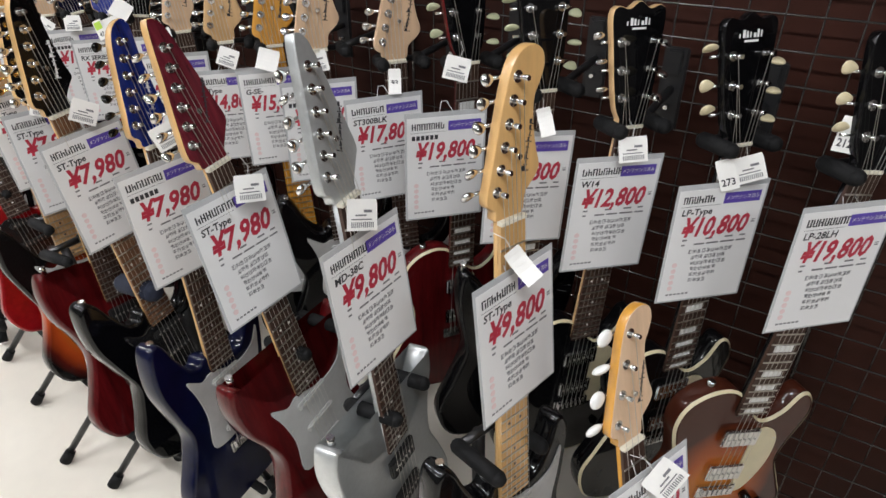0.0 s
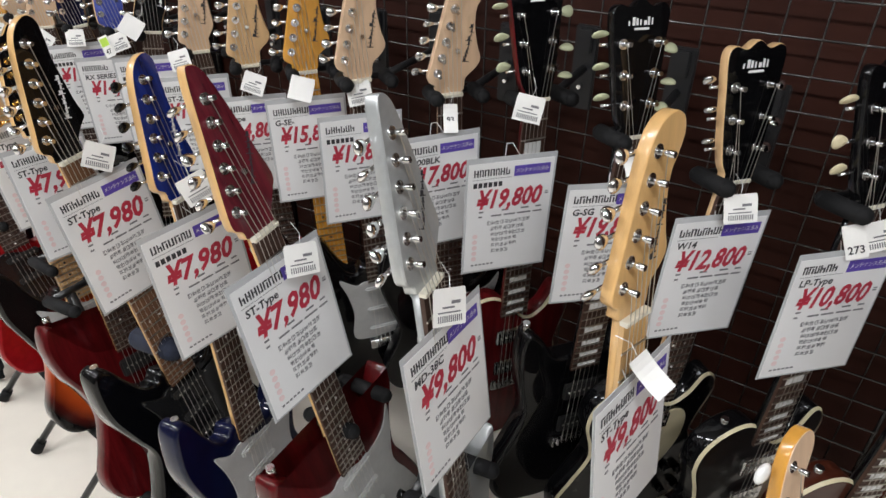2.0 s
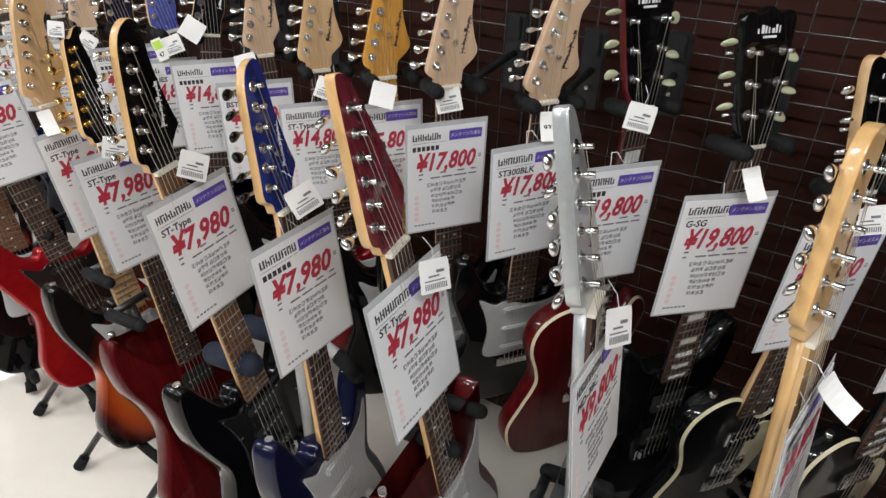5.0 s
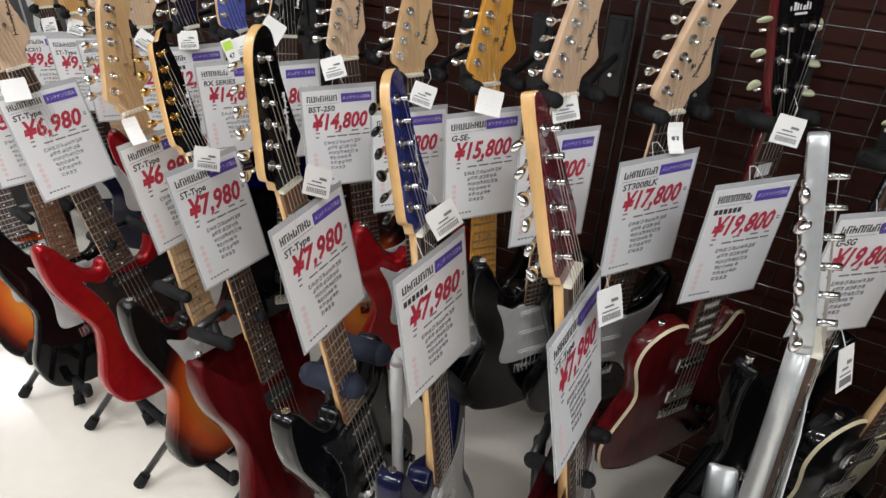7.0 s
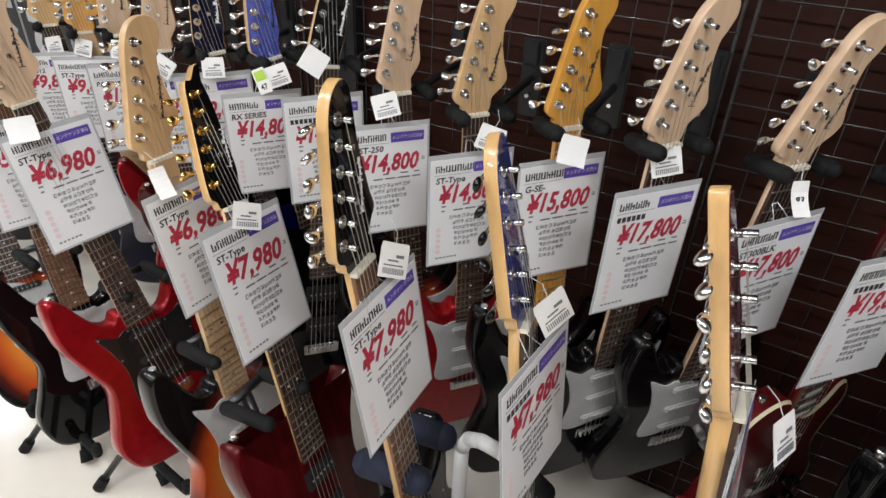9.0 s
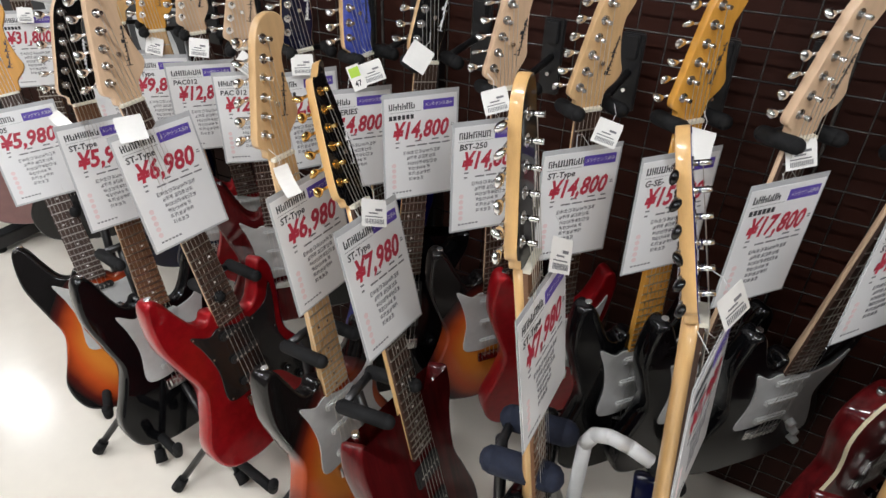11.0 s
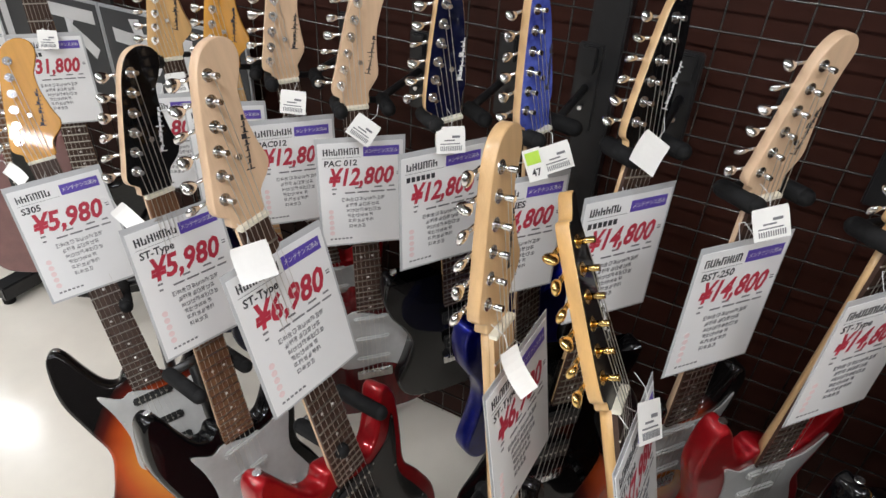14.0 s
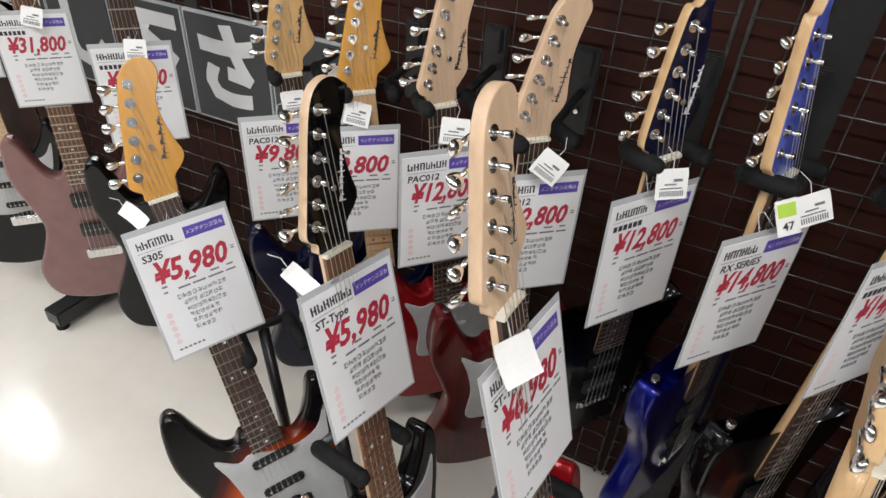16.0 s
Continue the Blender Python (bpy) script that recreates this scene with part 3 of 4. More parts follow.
def tag_mesh(w, h, bend):
    bm = bmesh.new()
    n = 7
    rows = []
    for side in (0.0, 0.0006):
        for i in range(n):
            s = i / (n - 1)
            y = side + bend * (s - 0.2) ** 2
            rows.append([bm.verts.new((x, y, -s * h)) for x in (-w / 2 * (0.94 if i == 0 else 1), w / 2 * (0.94 if i == 0 else 1))])
    for i in range(n - 1):
        bm.faces.new((rows[i][0], rows[i][1], rows[i + 1][1], rows[i + 1][0]))
        bm.faces.new((rows[n + i][1], rows[n + i][0], rows[n + i + 1][0], rows[n + i + 1][1]))
    for e in ((0, n), (n - 1, 2 * n - 1)):
        bm.faces.new((rows[e[0]][0], rows[e[0]][1], rows[e[1]][1], rows[e[1]][0]))
    bmesh.ops.recalc_face_normals(bm, faces=bm.faces)
    return mesh_of("tag_sheet", bm, TAGPAPER)


TAGS = [tag_mesh(0.044, 0.040, 0.0), tag_mesh(0.044, 0.043, -0.010), tag_mesh(0.046, 0.046, 0.012), tag_mesh(0.024, 0.046, -0.022)]
TAG_PRINT = mesh_of("tag_print", bars([(-0.016 + k * 0.0028, -0.0146 + k * 0.0028, -0.036, -0.029) for k in range(12)] +
                                      [(-0.010, 0.006, -0.0215, -0.0195), (-0.016, 0.014, -0.0265, -0.025), (0.002, 0.014, -0.017, -0.0135)], -0.0006), GREYINK)


def price_tag(m, kind, blank=False, number=""):
    t = thing("hang_tag", m, "small white paper tag tied to guitar strings", "tag", "hang tags on guitars")
    s = part("tag_sheet", TAGS[kind], TAGPAPER, t)
    if not blank and kind == 0:
        part("tag_print", TAG_PRINT, GREYINK, s)
    part("tie_string", bent(bmesh.new(), [(0, 0.0004, -0.004), (0.004, 0.006, 0.012), (-0.003, 0.012, 0.026)], 0.0005, 5), WHITETUBE, t)
    if number and kind == 3:
        part("tag_number", lettering(number, 0.013, INK, 0.0003), INK, s, m=pose(0, -0.0035, -0.026))
    elif number:
        n = part("tag_sheet", TAGS[0], TAGPAPER, t, m=pose(-0.032, -0.004, 0.004, 4, 0, -6) @ Matrix.Diagonal((0.6, 1, 1.2, 1)))
        part("tag_number", lettering(number, 0.015, INK, 0.0003), INK, n, m=pose(0, -0.0006, -0.03) @ Matrix.Diagonal((1.5, 1, 0.85, 1)))
        if number == "47":
            part("sticker", box(bmesh.new(), -0.017, 0.017, -0.0008, -0.0002, -0.019, -0.004), LIME, n, "lime green paper sticker")
    return t


def floor_stand(m, lean, white=False, foam=RUBBER, fat=0.0125):
    """A tripod guitar stand: m at the floor under the guitar, strings side -y."""
    s = thing("guitar_stand", m, "black tubular floor stand with foam padded arms", "guitar stand", "guitar floor stands")
    hub, top = (0, 0.085 + 0.2 * lean, 0.30), (0, 0.065 + 0.5 * lean, 0.55)
    part("column", bent(bmesh.new(), [(0, 0.085, 0.13), hub, top], 0.0105), TUBE, s)
    for fx, fy in ((-0.18, 0.20), (0.18, 0.20), (0.0, -0.16)):
        lg = part("leg", rod(bmesh.new(), (fx * 0.08, 0.09, 0.27), (fx, fy, 0.014), 0.0085), TUBE, s)
        d = Vector((fx, fy - 0.09, -0.256)).normalized() * 0.03
        part("rubber_foot", rod(bmesh.new(), Vector((fx, fy, 0.014)) - d, Vector((fx, fy, 0.011)) + d * 0.0, 0.0125, 0.0145, seg=12), RUBBER, lg)
    yy, yz = 0.062 + 0.5 * lean, 0.555
    yk = part("yoke", bent(bmesh.new(), [(-0.045, yy, yz), (0.045, yy, yz)], 0.008), TUBE, s)
    for x in (-0.045, 0.045):
        part("foam_arm", bent(bmesh.new(), [(x, yy, yz), (x, yy - 0.085, yz + 0.007)], fat, 12), foam, yk)
    for x in (-0.09, 0.09):
        part("cradle_arm", bent(bmesh.new(), [(0, 0.085, 0.15), (x, 0.085, 0.125), (x, -0.055, 0.118), (x, -0.062, 0.145)], 0.011, 10), RUBBER, s)
    return s


def white_stand(base):
    """A white bent-tube stand whose arch rises behind the guitar."""
    s = thing("guitar_stand", pose(-1.05, 0.645, 0), "white bent tube floor stand with black grip", "guitar stand", "guitar floor stands")
    part("column", bent(bmesh.new(), [(0.0, 0.0, 0.10), (0.0, 0.0, 0.555), (0.012, -0.004, 0.585), (0.035, -0.008, 0.598), (0.065, -0.008, 0.594), (0.105, -0.004, 0.575)], 0.0115, 12), WHITETUBE, s)
    part("grip", bent(bmesh.new(), [(0.105, -0.004, 0.575), (0.14, 0.0, 0.545)], 0.0145, 12), RUBBER, s)
    part("cradle_arm", bent(bmesh.new(), [(0, 0, 0.14), (0.10, -0.09, base.z - 0.012), (0.20, -0.09, base.z - 0.014)], 0.010, 10), RUBBER, s)
    for fx, fy in ((-0.12, -0.10), (-0.10, 0.14), (0.2, 0.02)):
        lg = part("leg", rod(bmesh.new(), (0, 0, 0.16), (fx, fy, 0.014), 0.009), WHITETUBE, s)
        part("rubber_foot", rod(bmesh.new(), (fx * 0.9, fy * 0.9, 0.03), (fx, fy, 0.011), 0.0125, 0.0135, seg=12), RUBBER, lg)
    return s


def wall_hook(x, y, z, yaw):
    """A neck hook on the wire mesh: plate, arm and padded fork holding a head at (x, y, z)."""
    h = thing("wall_hook", pose(x, MESH_Y - 0.008, z), "black steel guitar hook with foam fork on wire mesh", "guitar hook", "guitar wall hooks")
    part("plate", box(bmesh.new(), -0.022, 0.022, -0.004, 0.004, -0.075, 0.075, 0.003), TUBE, h)
    part("clip", box(bmesh.new(), -0.012, 0.012, -0.012, -0.003, 0.028, 0.07, 0.002), TUBE, h)
    back = y - MESH_Y + 0.008
    part("arm", bent(bmesh.new(), [(0, 0, 0), (0, back + 0.05, -0.012)], 0.007), TUBE, h)
    part("screw", rod(bmesh.new(), (0.0, -0.004, -0.03), (0.0, -0.018, -0.03), 0.004, seg=8), CHROME, h)
    m = Matrix.Translation((0, back, -0.012)) @ Matrix.Rotation(radians(yaw), 4, "Z")
    fk = part("fork", bent(bmesh.new(), [(-0.040, 0.035, 0), (0.040, 0.035, 0)], 0.006), TUBE, h, m=m)
    for s in (-0.040, 0.040):
        part("foam_prong", bent(bmesh.new(), [(s, 0.035, 0), (s, -0.022, 0.004)], 0.0125, 12), RUBBER, fk)
    return h


def frame_matrix(centre, yaw, up):
    z = Vector(up).normalized()
    r = Vector((math.cos(radians(yaw)), math.sin(radians(yaw)), 0))
    r = (r - z * r.dot(z)).normalized()
    y = z.cross(r)
    return Matrix(
        ((r.x, y.x, z.x, centre[0]), (r.y, y.y, z.y, centre[1]), (r.z, y.z, z.z, centre[2]), (0, 0, 0, 1)))


def shown(centre, yaw, up, price, type_text, title, gap=0.038, back=0.004, hook=False, tag=0, number="", size=1.0, foam=RUBBER, white=False, blank=False, tagspin=0, held=None, tag_at=None, **look_of):
    """A guitar with its price card, tag and stand or hook; centre, yaw and up are the card's,
    held gives the nut, the yaw and the neck's direction of the guitar itself, tag_at the middle of the tag."""
    cm = frame_matrix(centre, yaw, up)
    price_card(cm, price, type_text, title, "laminated white price card reading %s, hung on strings" % price)
    if held:
        nut, gyaw, axis = Vector(held[0]), held[1], held[2]
        gm = frame_matrix(nut, gyaw, axis)
    else:
        gyaw, axis = yaw, up
        gm = frame_matrix(centre, yaw, up)
        nut = gm @ Vector((0, back, CH / 2 + gap))
    gm.translation = nut - gm.to_3x3() @ Vector((0, 0, N * size))
    guitar(gm, size=size, **look_of)
    turned = cm.to_3x3().to_4x4() @ pose(0, 0, 0, -16, tagspin, -18)
    middle = Vector(tag_at) if tag_at else cm @ Vector((0.010, -0.020, CH / 2 - 0.010))
    price_tag(Matrix.Translation(middle + turned.to_3x3() @ Vector((0, 0, 0.021))) @ turned, tag, blank, number)
    if hook:
        wall_hook(nut.x, nut.y + 0.02, nut.z + 0.004, gyaw)
    else:
        base, ax = gm.translation, Vector(axis)
        lean = (-ax.x * math.sin(radians(gyaw)) + ax.y * math.cos(radians(gyaw))) / ax.z
        if white:
            white_stand(base)
        else:
            floor_stand(pose(base.x, base.y, 0, 0, 0, gyaw), lean, foam=foam, fat=0.0125 if foam is RUBBER else 0.022)


# ---- the front row, on floor stands ----
LEAN = (-0.24, 0.06, 0.97)
FRONT = dict(gap=0.038, back=0.004)
shown((-0.269, 0.59, 0.776), 78, (-.109, -.007, .994), "¥9,800", "ST-Type", 0.055, **FRONT, tag=3, tagspin=-25,
      held=((-0.293, 0.601, 0.941), 73.6, (-0.093, 0.038, 0.995)), tag_at=(-0.268, 0.577, 0.899),
      label="black electric guitar with natural maple neck and headstock", wood=NATURAL, board=NATURAL, paint=BLACK)
shown((-0.471, 0.542, 0.788), 87.8, (-.105, -.039, .994), "¥9,800", "MD-38C", 0.062, **FRONT, tag=0, tagspin=20,
      held=((-0.492, 0.533, 0.943), 96.3, (-0.072, -0.074, 0.995)), tag_at=(-0.464, 0.523, 0.930),
      label="silver electric guitar with pointed silver headstock", body="md", head="md", wood=SILVER, face=SILVER, paint=SILVER, guard=None,
      pickups=("bucker", "bucker"))
shown((-0.704, 0.525, 0.797), 87.6, (-.15, -.057, .987), "¥7,980", "ST-Type", 0.060, **FRONT, tag=0, tagspin=15,
      held=((-0.728, 0.520, 0.939), 92.9, (-0.107, -0.135, 0.985)), tag_at=(-0.686, 0.534, 0.904),
      label="burgundy electric guitar with pointed burgundy headstock", body="md", head="md", wood=NATURAL, face=BURGUNDY, paint=WINE)
shown((-0.915, 0.549, 0.780), 84, (-.08, -.042, .995), "¥7,980", "", 0.055, **FRONT, white=True, tag=0, tagspin=-15,
      held=((-0.943, 0.564, 0.907), 99.3, (-0.100, 0.009, 0.995)), tag_at=(-0.919, 0.569, 0.924),
      label="navy electric guitar with cobalt blue headstock and white pickguard", head="rd", wood=NATURAL, face=COBALT, paint=NAVY, button="black", logo=WHITEINK)
shown((-1.104, 0.537, 0.799), 90, (-.11, -.07, .991), "¥7,980", "ST-Type", 0.052, **FRONT, foam=NAVYFOAM, tag=0, tagspin=35,
      held=((-1.125, 0.514, 0.941), 95.1, (-0.098, -0.108, 0.989)), tag_at=(-1.102, 0.540, 0.939),
      label="black electric guitar with black maple-edged headstock", wood=NATURAL, face=BLACK, board=BROWNBOARD, paint=BLACK, guard=BLACKGUARD, logo=WHITEINK, head="rs")
shown((-1.39, 0.602, 0.766), 90, (-.26, .04, .96), "¥7,980", "ST-Type", 0.066, **FRONT, tag=0, tagspin=25,
      held=((-1.436, 0.618, 0.877), 93.4, (-0.282, 0.058, 0.958)), tag_at=(-1.404, 0.607, 0.872),
      label="dark red electric guitar with narrow black headstock and gold tuners", body="md", head="ib", wood=NATURAL, face=BLACK, paint=WINE, guard=None,
      pickups=("bucker", "bucker"), button="gold", logo=WHITEINK)
shown((-1.535, 0.626, 0.776), 87, (-.150, -.03, .987), "¥6,980", "ST-Type", 0.052, **FRONT, tag=3, tagspin=0,
      held=((-1.563, 0.602, 0.927), 86.6, (-0.127, -0.018, 0.992)), tag_at=(-1.537, 0.573, 0.906),
      label="sunburst electric guitar with pale maple neck and white pickguard", wood=MAPLE, board=MAPLE, paint=SUNBURST)
shown((-1.84, 0.605, 0.806), 81, (-.245, -.0, .97), "¥6,980", "ST-Type", 0.052, **FRONT, tag=1, blank=True, tagspin=5,
      held=((-1.876, 0.590, 0.952), 83.4, (-0.202, -0.080, 0.976)), tag_at=(-1.855, 0.561, 0.919),
      label="candy red electric guitar with natural maple headstock and black pickguard", wood=PALE, board=ROSEWOOD, paint=RED, guard=BLACKGUARD)
shown((-2.085, 0.648, 0.747), 78.6, (-.26, .09, .96), "¥5,980", "ST-Type", 0.052, **FRONT, tag=3, tagspin=-30,
      held=((-2.122, 0.655, 0.883), 80.5, (-0.196, 0.046, 0.979)), tag_at=(-2.152, 0.616, 0.850),
      label="black electric guitar with black headstock and white pickguard", wood=PALE, face=BLACK, board=BROWNBOARD, paint=BLACK, logo=WHITEINK)
shown((-2.405, 0.671, 0.703), 63, (-.33, .10, .94), "¥5,980", "S305", 0.046, **FRONT, tag=3, tagspin=-40,
      held=((-2.466, 0.689, 0.826), 56.9, (-0.382, 0.086, 0.920)), tag_at=(-2.495, 0.656, 0.803),
      label="sunburst electric guitar with amber headstock and white pickguard", wood=AMBER, board=ROSEWOOD, paint=SUNBURST, pickups=("dark", "dark", "bucker"))
for sx, sz, yw in ((-0.045, 0.635, 68), (0.25, 0.60, 70)):
    shown((sx, 0.535, sz - 0.04), yw, LEAN, "¥9,800", "", 0.05, gap=0.03, back=0.016, size=0.84, tag=0, tagspin=-40,
          label="small short-necked bass with amber-edged headstock and pearl tuners", wood=AMBER, face=PALE, paint=HONEY, button="pearl", courses=4)

# ---- the back row, hung on the wire mesh ----
BACK = dict(gap=0.076, back=0.012, hook=True)
UP = (0.0, 0.0, 1.0)
shown((0.052, 0.947, 0.803), 45, UP, "¥19,800", "LP-28LH", 0.06, **BACK, number="212", tagspin=10,
      held=((0.057, 0.968, 0.952), 45.1, (0.080, 0.099, 0.992)), tag_at=(0.045, 0.979, 0.990),
      label="honey burst single-cut guitar with black headstock",
      body="lp", head="lp", wood=BLACK, face=BLACK, paint=HONEY, guard=CREAM, button="cream", inlay="block", pickups=("cover", "cover"), binding=CREAM, logo=WHITEINK)
shown((-0.113, 0.952, 0.790), 44.8, UP, "¥10,800", "LP-Type", 0.045, **BACK, number="273", tagspin=-20,
      held=((-0.110, 0.970, 0.954), 52.6, (0.017, -0.010, 1.000)), tag_at=(-0.087, 0.963, 0.921),
      label="black single-cut guitar with cream binding and black headstock",
      body="lp", head="lp", wood=BLACK, face=BLACK, paint=BLACK, guard=CREAM, button="cream", inlay="block", pickups=("cover", "cover"), binding=CREAM, logo=WHITEINK)
shown((-0.275, 0.935, 0.802), 46.7, (.036, .012, 1), "¥12,800", "W14", 0.062, **BACK, tagspin=-10,
      held=((-0.269, 0.950, 0.956), 51.8, (0.059, -0.024, 0.998)), tag_at=(-0.253, 0.929, 0.926),
      label="black single-cut guitar with maple-edged black headstock",
      body="lp", head="lp", wood=MAPLE, face=BLACK, paint=BLACK, guard=CREAM, button="chrome", inlay="dot", pickups=("cover", "cover"), binding=CREAM, logo=WHITEINK)
shown((-0.426, 0.92, 0.816), 44, (.034, .014, 1), "¥19,800", "G-SG", 0.062, **BACK, tag=3, tagspin=-20,
      held=((-0.416, 0.942, 0.991), 53.8, (0.029, 0.006, 1.000)), tag_at=(-0.402, 0.923, 0.947),
      label="black double-cut guitar with black headstock and aged buttons",
      body="sg", head="lp", wood=BLACK, face=BLACK, paint=BLACK, guard=BLACKGUARD, button="mint", inlay="block", pickups=("bucker", "bucker"), logo=WHITEINK)
shown((-0.59, 0.908, 0.825), 49.2, (.03, -.01, 1), "¥19,800", "", 0.05, **BACK, tagspin=12,
      held=((-0.584, 0.975, 1.005), 55.5, (0.035, -0.034, 0.999)), tag_at=(-0.571, 0.915, 1.008),
      label="dark cherry single-cut guitar with black headstock",
      body="lp", head="lp", wood=WINE, face=BLACK, paint=WINE, guard=None, button="mint", inlay="block", pickups=("cover", "cover"), binding=CREAM, logo=WHITEINK)
shown((-0.729, 0.911, 0.829), 53.2, (-.0, -.03, 1), "¥17,800", "ST300BLK", 0.058, **BACK, number="93", tag=3, tagspin=0,
      held=((-0.734, 0.955, 0.990), 47.9, (0.075, -0.140, 0.987)), tag_at=(-0.720, 0.933, 0.961),
      label="black electric guitar with pale maple headstock",
      wood=PALE, paint=BLACK)
shown((-0.893, 0.906, 0.833), 52.4, (.015, -.009, 1), "¥17,800", "", 0.045, **BACK, tag=0, tagspin=-12,
      held=((-0.894, 0.912, 0.998), 51.2, (0.038, -0.112, 0.993)), tag_at=(-0.891, 0.906, 0.976),
      label="black electric guitar with pale maple headstock and white pickguard",
      wood=PALE, paint=BLACK)
shown((-1.043, 0.928, 0.829), 50.7, (-.02, .002, 1), "¥15,800", "G-SE-", 0.062, **BACK, tag=1, tagspin=15,
      held=((-1.046, 0.938, 0.982), 49.6, (-0.026, -0.034, 0.999)), tag_at=(-1.024, 0.900, 0.964),
      label="black electric guitar with amber lacquered neck",
      wood=AMBER, board=AMBER, paint=BLACK)
shown((-1.198, 0.918, 0.805), 50, UP, "¥14,800", "ST-Type", 0.062, **BACK, tagspin=20,
      held=((-1.205, 0.939, 0.969), 47.4, (0.013, -0.089, 0.996)), tag_at=(-1.163, 0.909, 0.946),
      label="red electric guitar with maple headstock and white pickguard",
      wood=MAPLE, paint=RED)
shown((-1.361, 0.911, 0.820), 50.6, (-.017, .02, 1), "¥14,800", "BST-250", 0.055, **dict(BACK, gap=0.05), tagspin=-15,
      held=((-1.360, 0.945, 0.973), 49.8, (-0.004, -0.087, 0.996)), tag_at=(-1.349, 0.886, 0.969),
      label="sunburst electric guitar with pale headstock and white pickguard",
      wood=PALE, paint=SUNBURST, head="pac")
shown((-1.518, 0.927, 0.836), 52.5, (-.012, .012, 1), "¥14,800", "", 0.045, **BACK, tag=1, tagspin=35,
      held=((-1.517, 0.946, 0.993), 52.1, (0.044, 0.081, 0.996)), tag_at=(-1.506, 0.896, 1.015),
      label="black electric guitar with pointed maple-edged black headstock",
      head="ib", body="md", wood=MAPLE, face=BLACK, paint=BLACK, guard=None, pickups=("bucker", "bucker"), logo=WHITEINK)
shown((-1.668, 0.922, 0.815), 52, UP, "¥14,800", "RX SERIES", 0.045, **BACK, number="47", tagspin=-20,
      held=((-1.669, 0.961, 0.978), 68.3, (-0.015, -0.158, 0.987)), tag_at=(-1.632, 0.934, 0.957),
      label="bright blue electric guitar with pointed pale blue headstock",
      head="ib", body="md", wood=MAPLE, face=PALEBLUE, paint=BLUE, guard=None, pickups=("bucker", "bucker"), logo=INK, button="chrome")
shown((-1.807, 0.932, 0.823), 55.8, (-.02, -.01, 1), "¥12,800", "", 0.045, **BACK, tagspin=0,
      held=((-1.810, 0.946, 0.969), 50.8, (0.032, -0.247, 0.968)), tag_at=(-1.793, 0.921, 0.947),
      label="black electric guitar with pointed navy headstock",
      head="ib", body="md", wood=MAPLE, face=NAVY, paint=BLACK, guard=None, pickups=("bucker", "bucker"), logo=WHITEINK)
shown((-1.975, 0.945, 0.790), 42, UP, "¥12,800", "PAC 012", 0.055, **BACK, tagspin=35,
      held=((-1.990, 0.956, 0.943), 44.1, (-0.000, -0.062, 0.998)), tag_at=(-1.957, 0.928, 0.920),
      label="dark red electric guitar with pale maple headstock",
      head="pac", wood=PALE, paint=WINE)
shown((-2.125, 0.946, 0.788), 48, UP, "¥12,800", "PAC012", 0.055, **BACK, tagspin=5,
      held=((-2.152, 0.976, 0.949), 44.3, (0.006, -0.177, 0.984)), tag_at=(-2.113, 0.943, 0.927),
      label="red electric guitar with pale maple headstock",
      head="pac", wood=PALE, paint=RED)
shown((-2.315, 0.975, 0.765), 40, UP, "¥9,800", "ST-Type", 0.055, **BACK, tagspin=10,
      held=((-2.309, 0.989, 0.930), 38.8, (-0.026, -0.104, 0.994)), tag_at=(-2.313, 0.978, 0.893),
      label="blue electric guitar with amber headstock",
      wood=AMBER, board=MAPLE, paint=NAVY)
shown((-2.465, 0.965, 0.752), 45, UP, "¥9,800", "PAC012", 0.055, **BACK, tagspin=-10,
      held=((-2.467, 0.997, 0.923), 46.3, (-0.005, -0.113, 0.994)), tag_at=(-2.459, 0.991, 0.875),
      label="blue electric guitar with maple headstock", wood=NATURAL, paint=NAVY)

# ---- kana sign on the mesh, beyond the rows ----
def sign_tile(x, z, glyph, w=0.235, h=0.25):
    s = thing("sign_tile", pose(x, MESH_Y - 0.012, z), "charcoal sign tile with a pale letter and grey border", "sign", "sign tiles")
    part("board", box(bmesh.new(), -w / 2, w / 2, -0.003, 0.006, -h / 2, h / 2, 0.001), SIGNGREY, s)
    part("panel", box(bmesh.new(), -w / 2 + 0.006, w / 2 - 0.006, -0.005, -0.0032, -h / 2 + 0.006, h / 2 - 0.006), SIGNBLACK, s)
    part("letter", lettering(glyph, 0.2, SIGNWHITE, 0.009), SIGNWHITE, s, m=pose(0, -0.0062, 0))


for k, glyph in enumerate("試し下さい"):
    sign_tile(-3.50 + k * 0.24, 0.81, glyph)


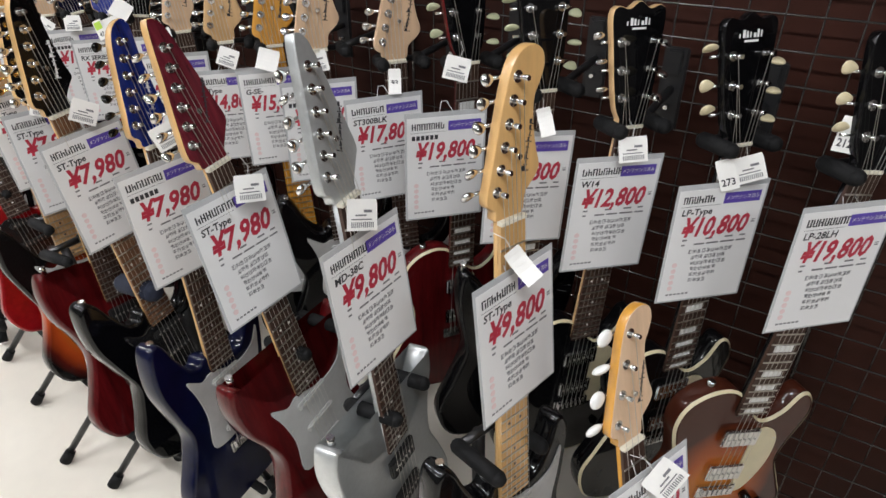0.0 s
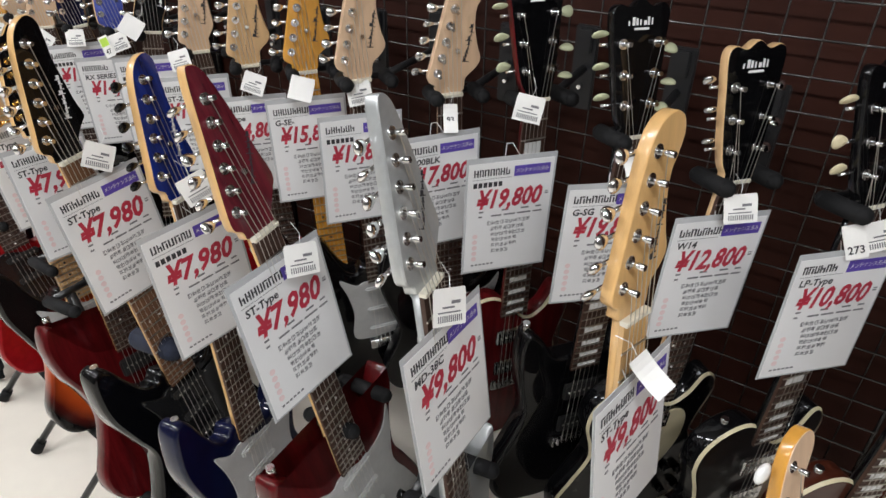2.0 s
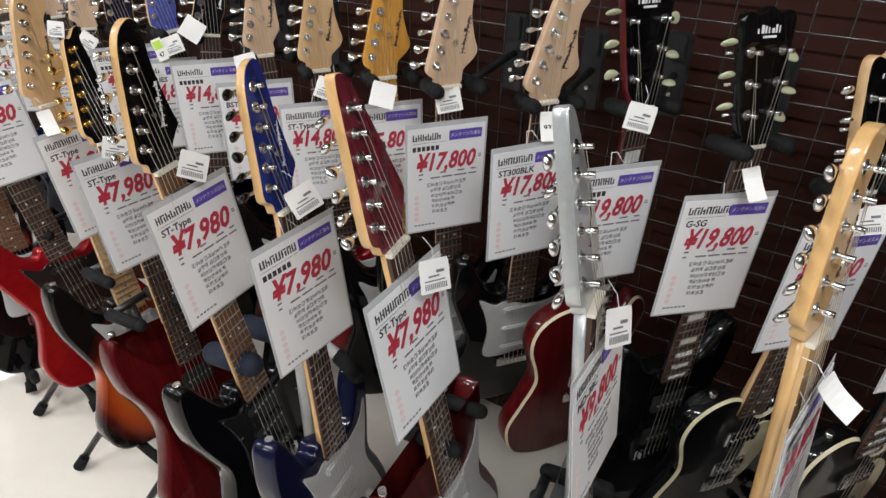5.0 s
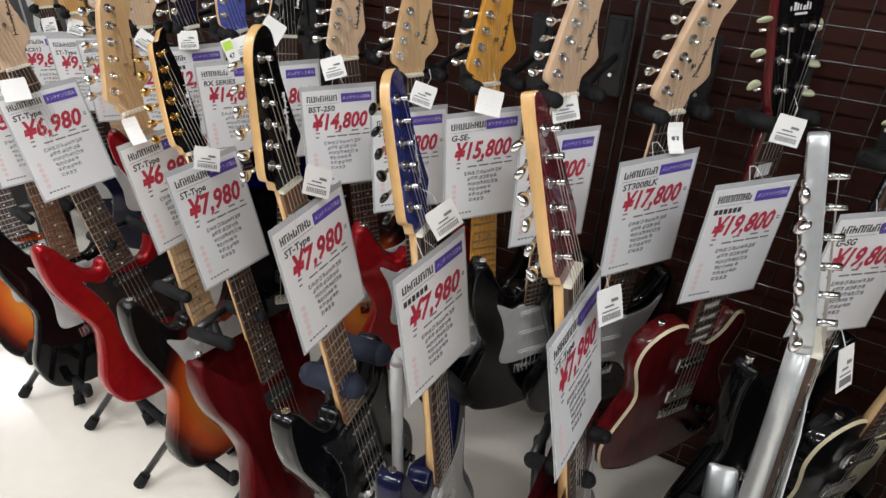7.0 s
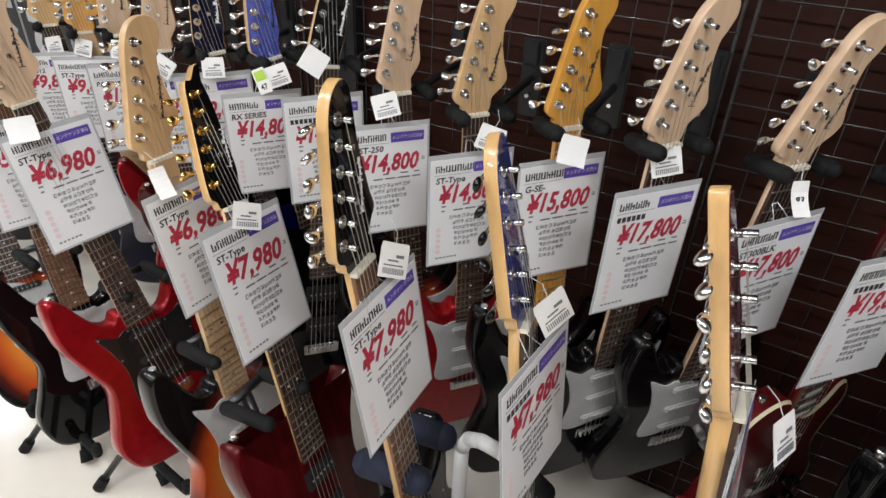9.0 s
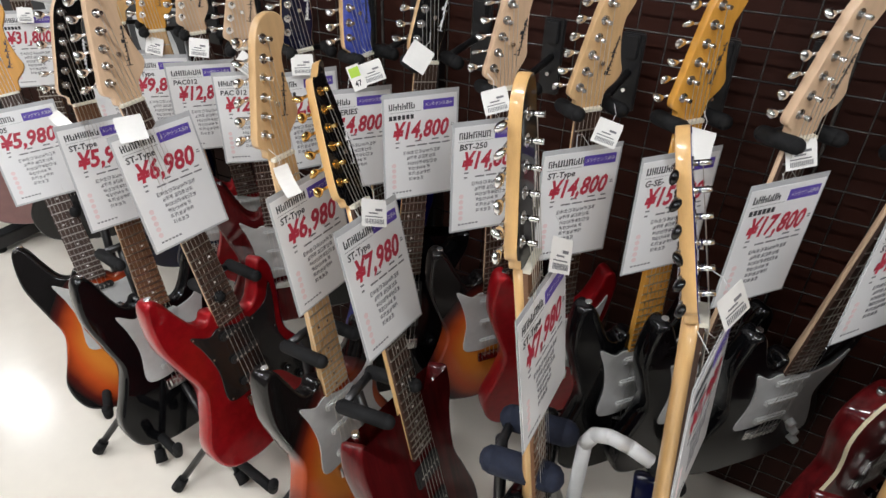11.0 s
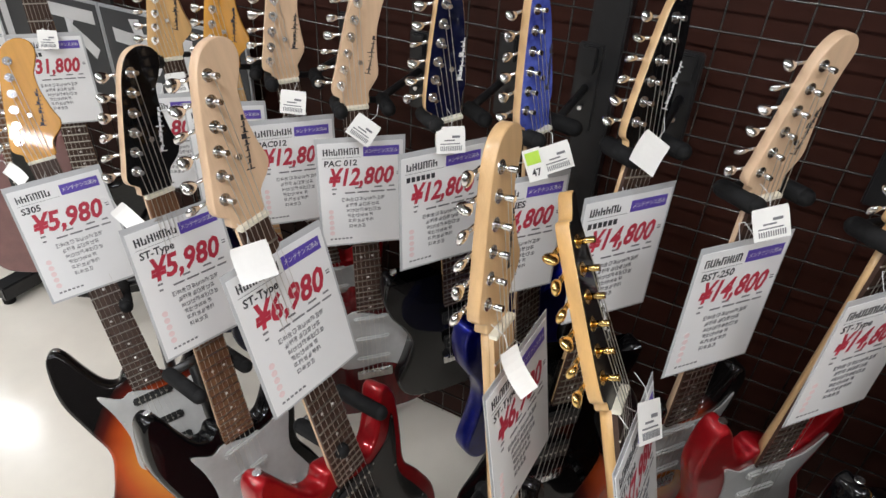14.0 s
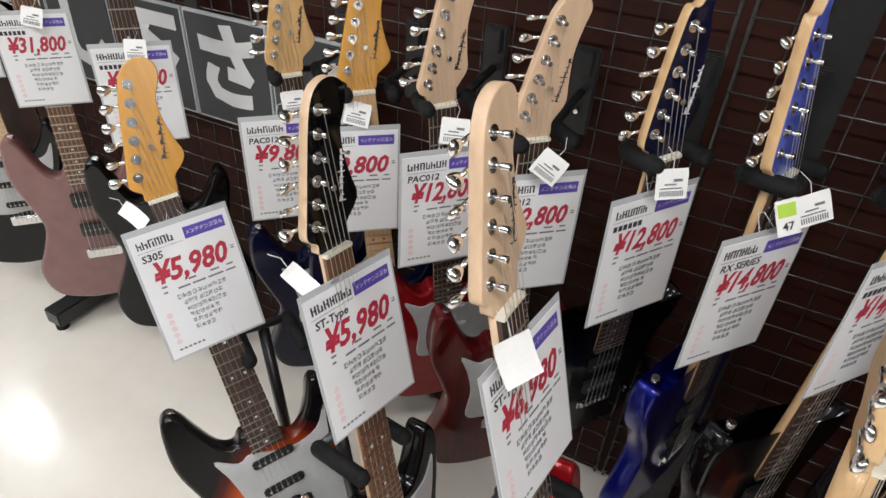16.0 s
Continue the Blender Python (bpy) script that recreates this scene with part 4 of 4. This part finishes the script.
# ---- instruments beyond the rows, and the rack foot on the floor ----
FAR = dict(back=0.012, hook=True, size=1.08, group="instruments beyond the rows")
shown((-2.86, 0.985, 0.80), 48, UP, "¥31,800", "", 0.05, **FAR, gap=0.10, tagspin=0,
      label="black electric bass with rosewood fretboard", head="pac", wood=AMBER, paint=BLACK, guard=None, pickups=("bucker", "bucker"))
shown((-3.17, 0.985, 0.81), 48, UP, "¥31,800", "", 0.05, **FAR, gap=0.06, tagspin=10,
      label="faded pink electric bass with brown fretboard", head="pac", wood=MAPLE, board=BROWNBOARD, paint=PINK, guard=None, pickups=("bucker", "bucker"))
shown((-3.50, 0.985, 0.80), 48, UP, "¥31,800", "", 0.05, **FAR, gap=0.06, tagspin=5,
      label="black electric bass with maple fretboard and white pickguard", wood=MAPLE, board=MAPLE, paint=BLACK, pickups=("dark", "dark", "dark"))
shown((-3.80, 0.985, 0.78), 48, UP, "¥31,800", "", 0.05, **FAR, gap=0.06, tagspin=-8,
      label="dark red electric bass with white pickguard", wood=MAPLE, paint=WINE)
rack = thing("guitar_rack", pose(-3.33, 1.0, 0), "black steel floor rack with square tube feet", "rack")
for rx_ in (-0.62, 0.0):
    foot = part("foot_beam", box(bmesh.new(), rx_ - 0.03, rx_ + 0.03, -0.13, 0.13, 0.022, 0.072, 0.004), TUBE, rack)
    for ry_ in (-0.11, 0.11):
        part("foot_pad", rod(bmesh.new(), (rx_, ry_, 0.0), (rx_, ry_, 0.024), 0.018, seg=12), RUBBER, foot)
    part("upright", box(bmesh.new(), rx_ - 0.016, rx_ + 0.016, 0.09, 0.122, 0.07, 0.34, 0.003), TUBE, rack)
part("cross_rail", box(bmesh.new(), -0.62, 0.0, 0.092, 0.12, 0.30, 0.33, 0.003), TUBE, rack)

post = thing("display_post", pose(-1.65, MESH_Y + 0.004, 0), "black steel upright post between wire mesh panels", "post")
part("post_profile", box(bmesh.new(), -0.03, 0.03, -0.012, 0.024, 0.0, 2.3, 0.003), TUBE, post)
part("post_base", box(bmesh.new(), -0.045, 0.045, -0.03, 0.024, 0.0, 0.012, 0.002), TUBE, post)
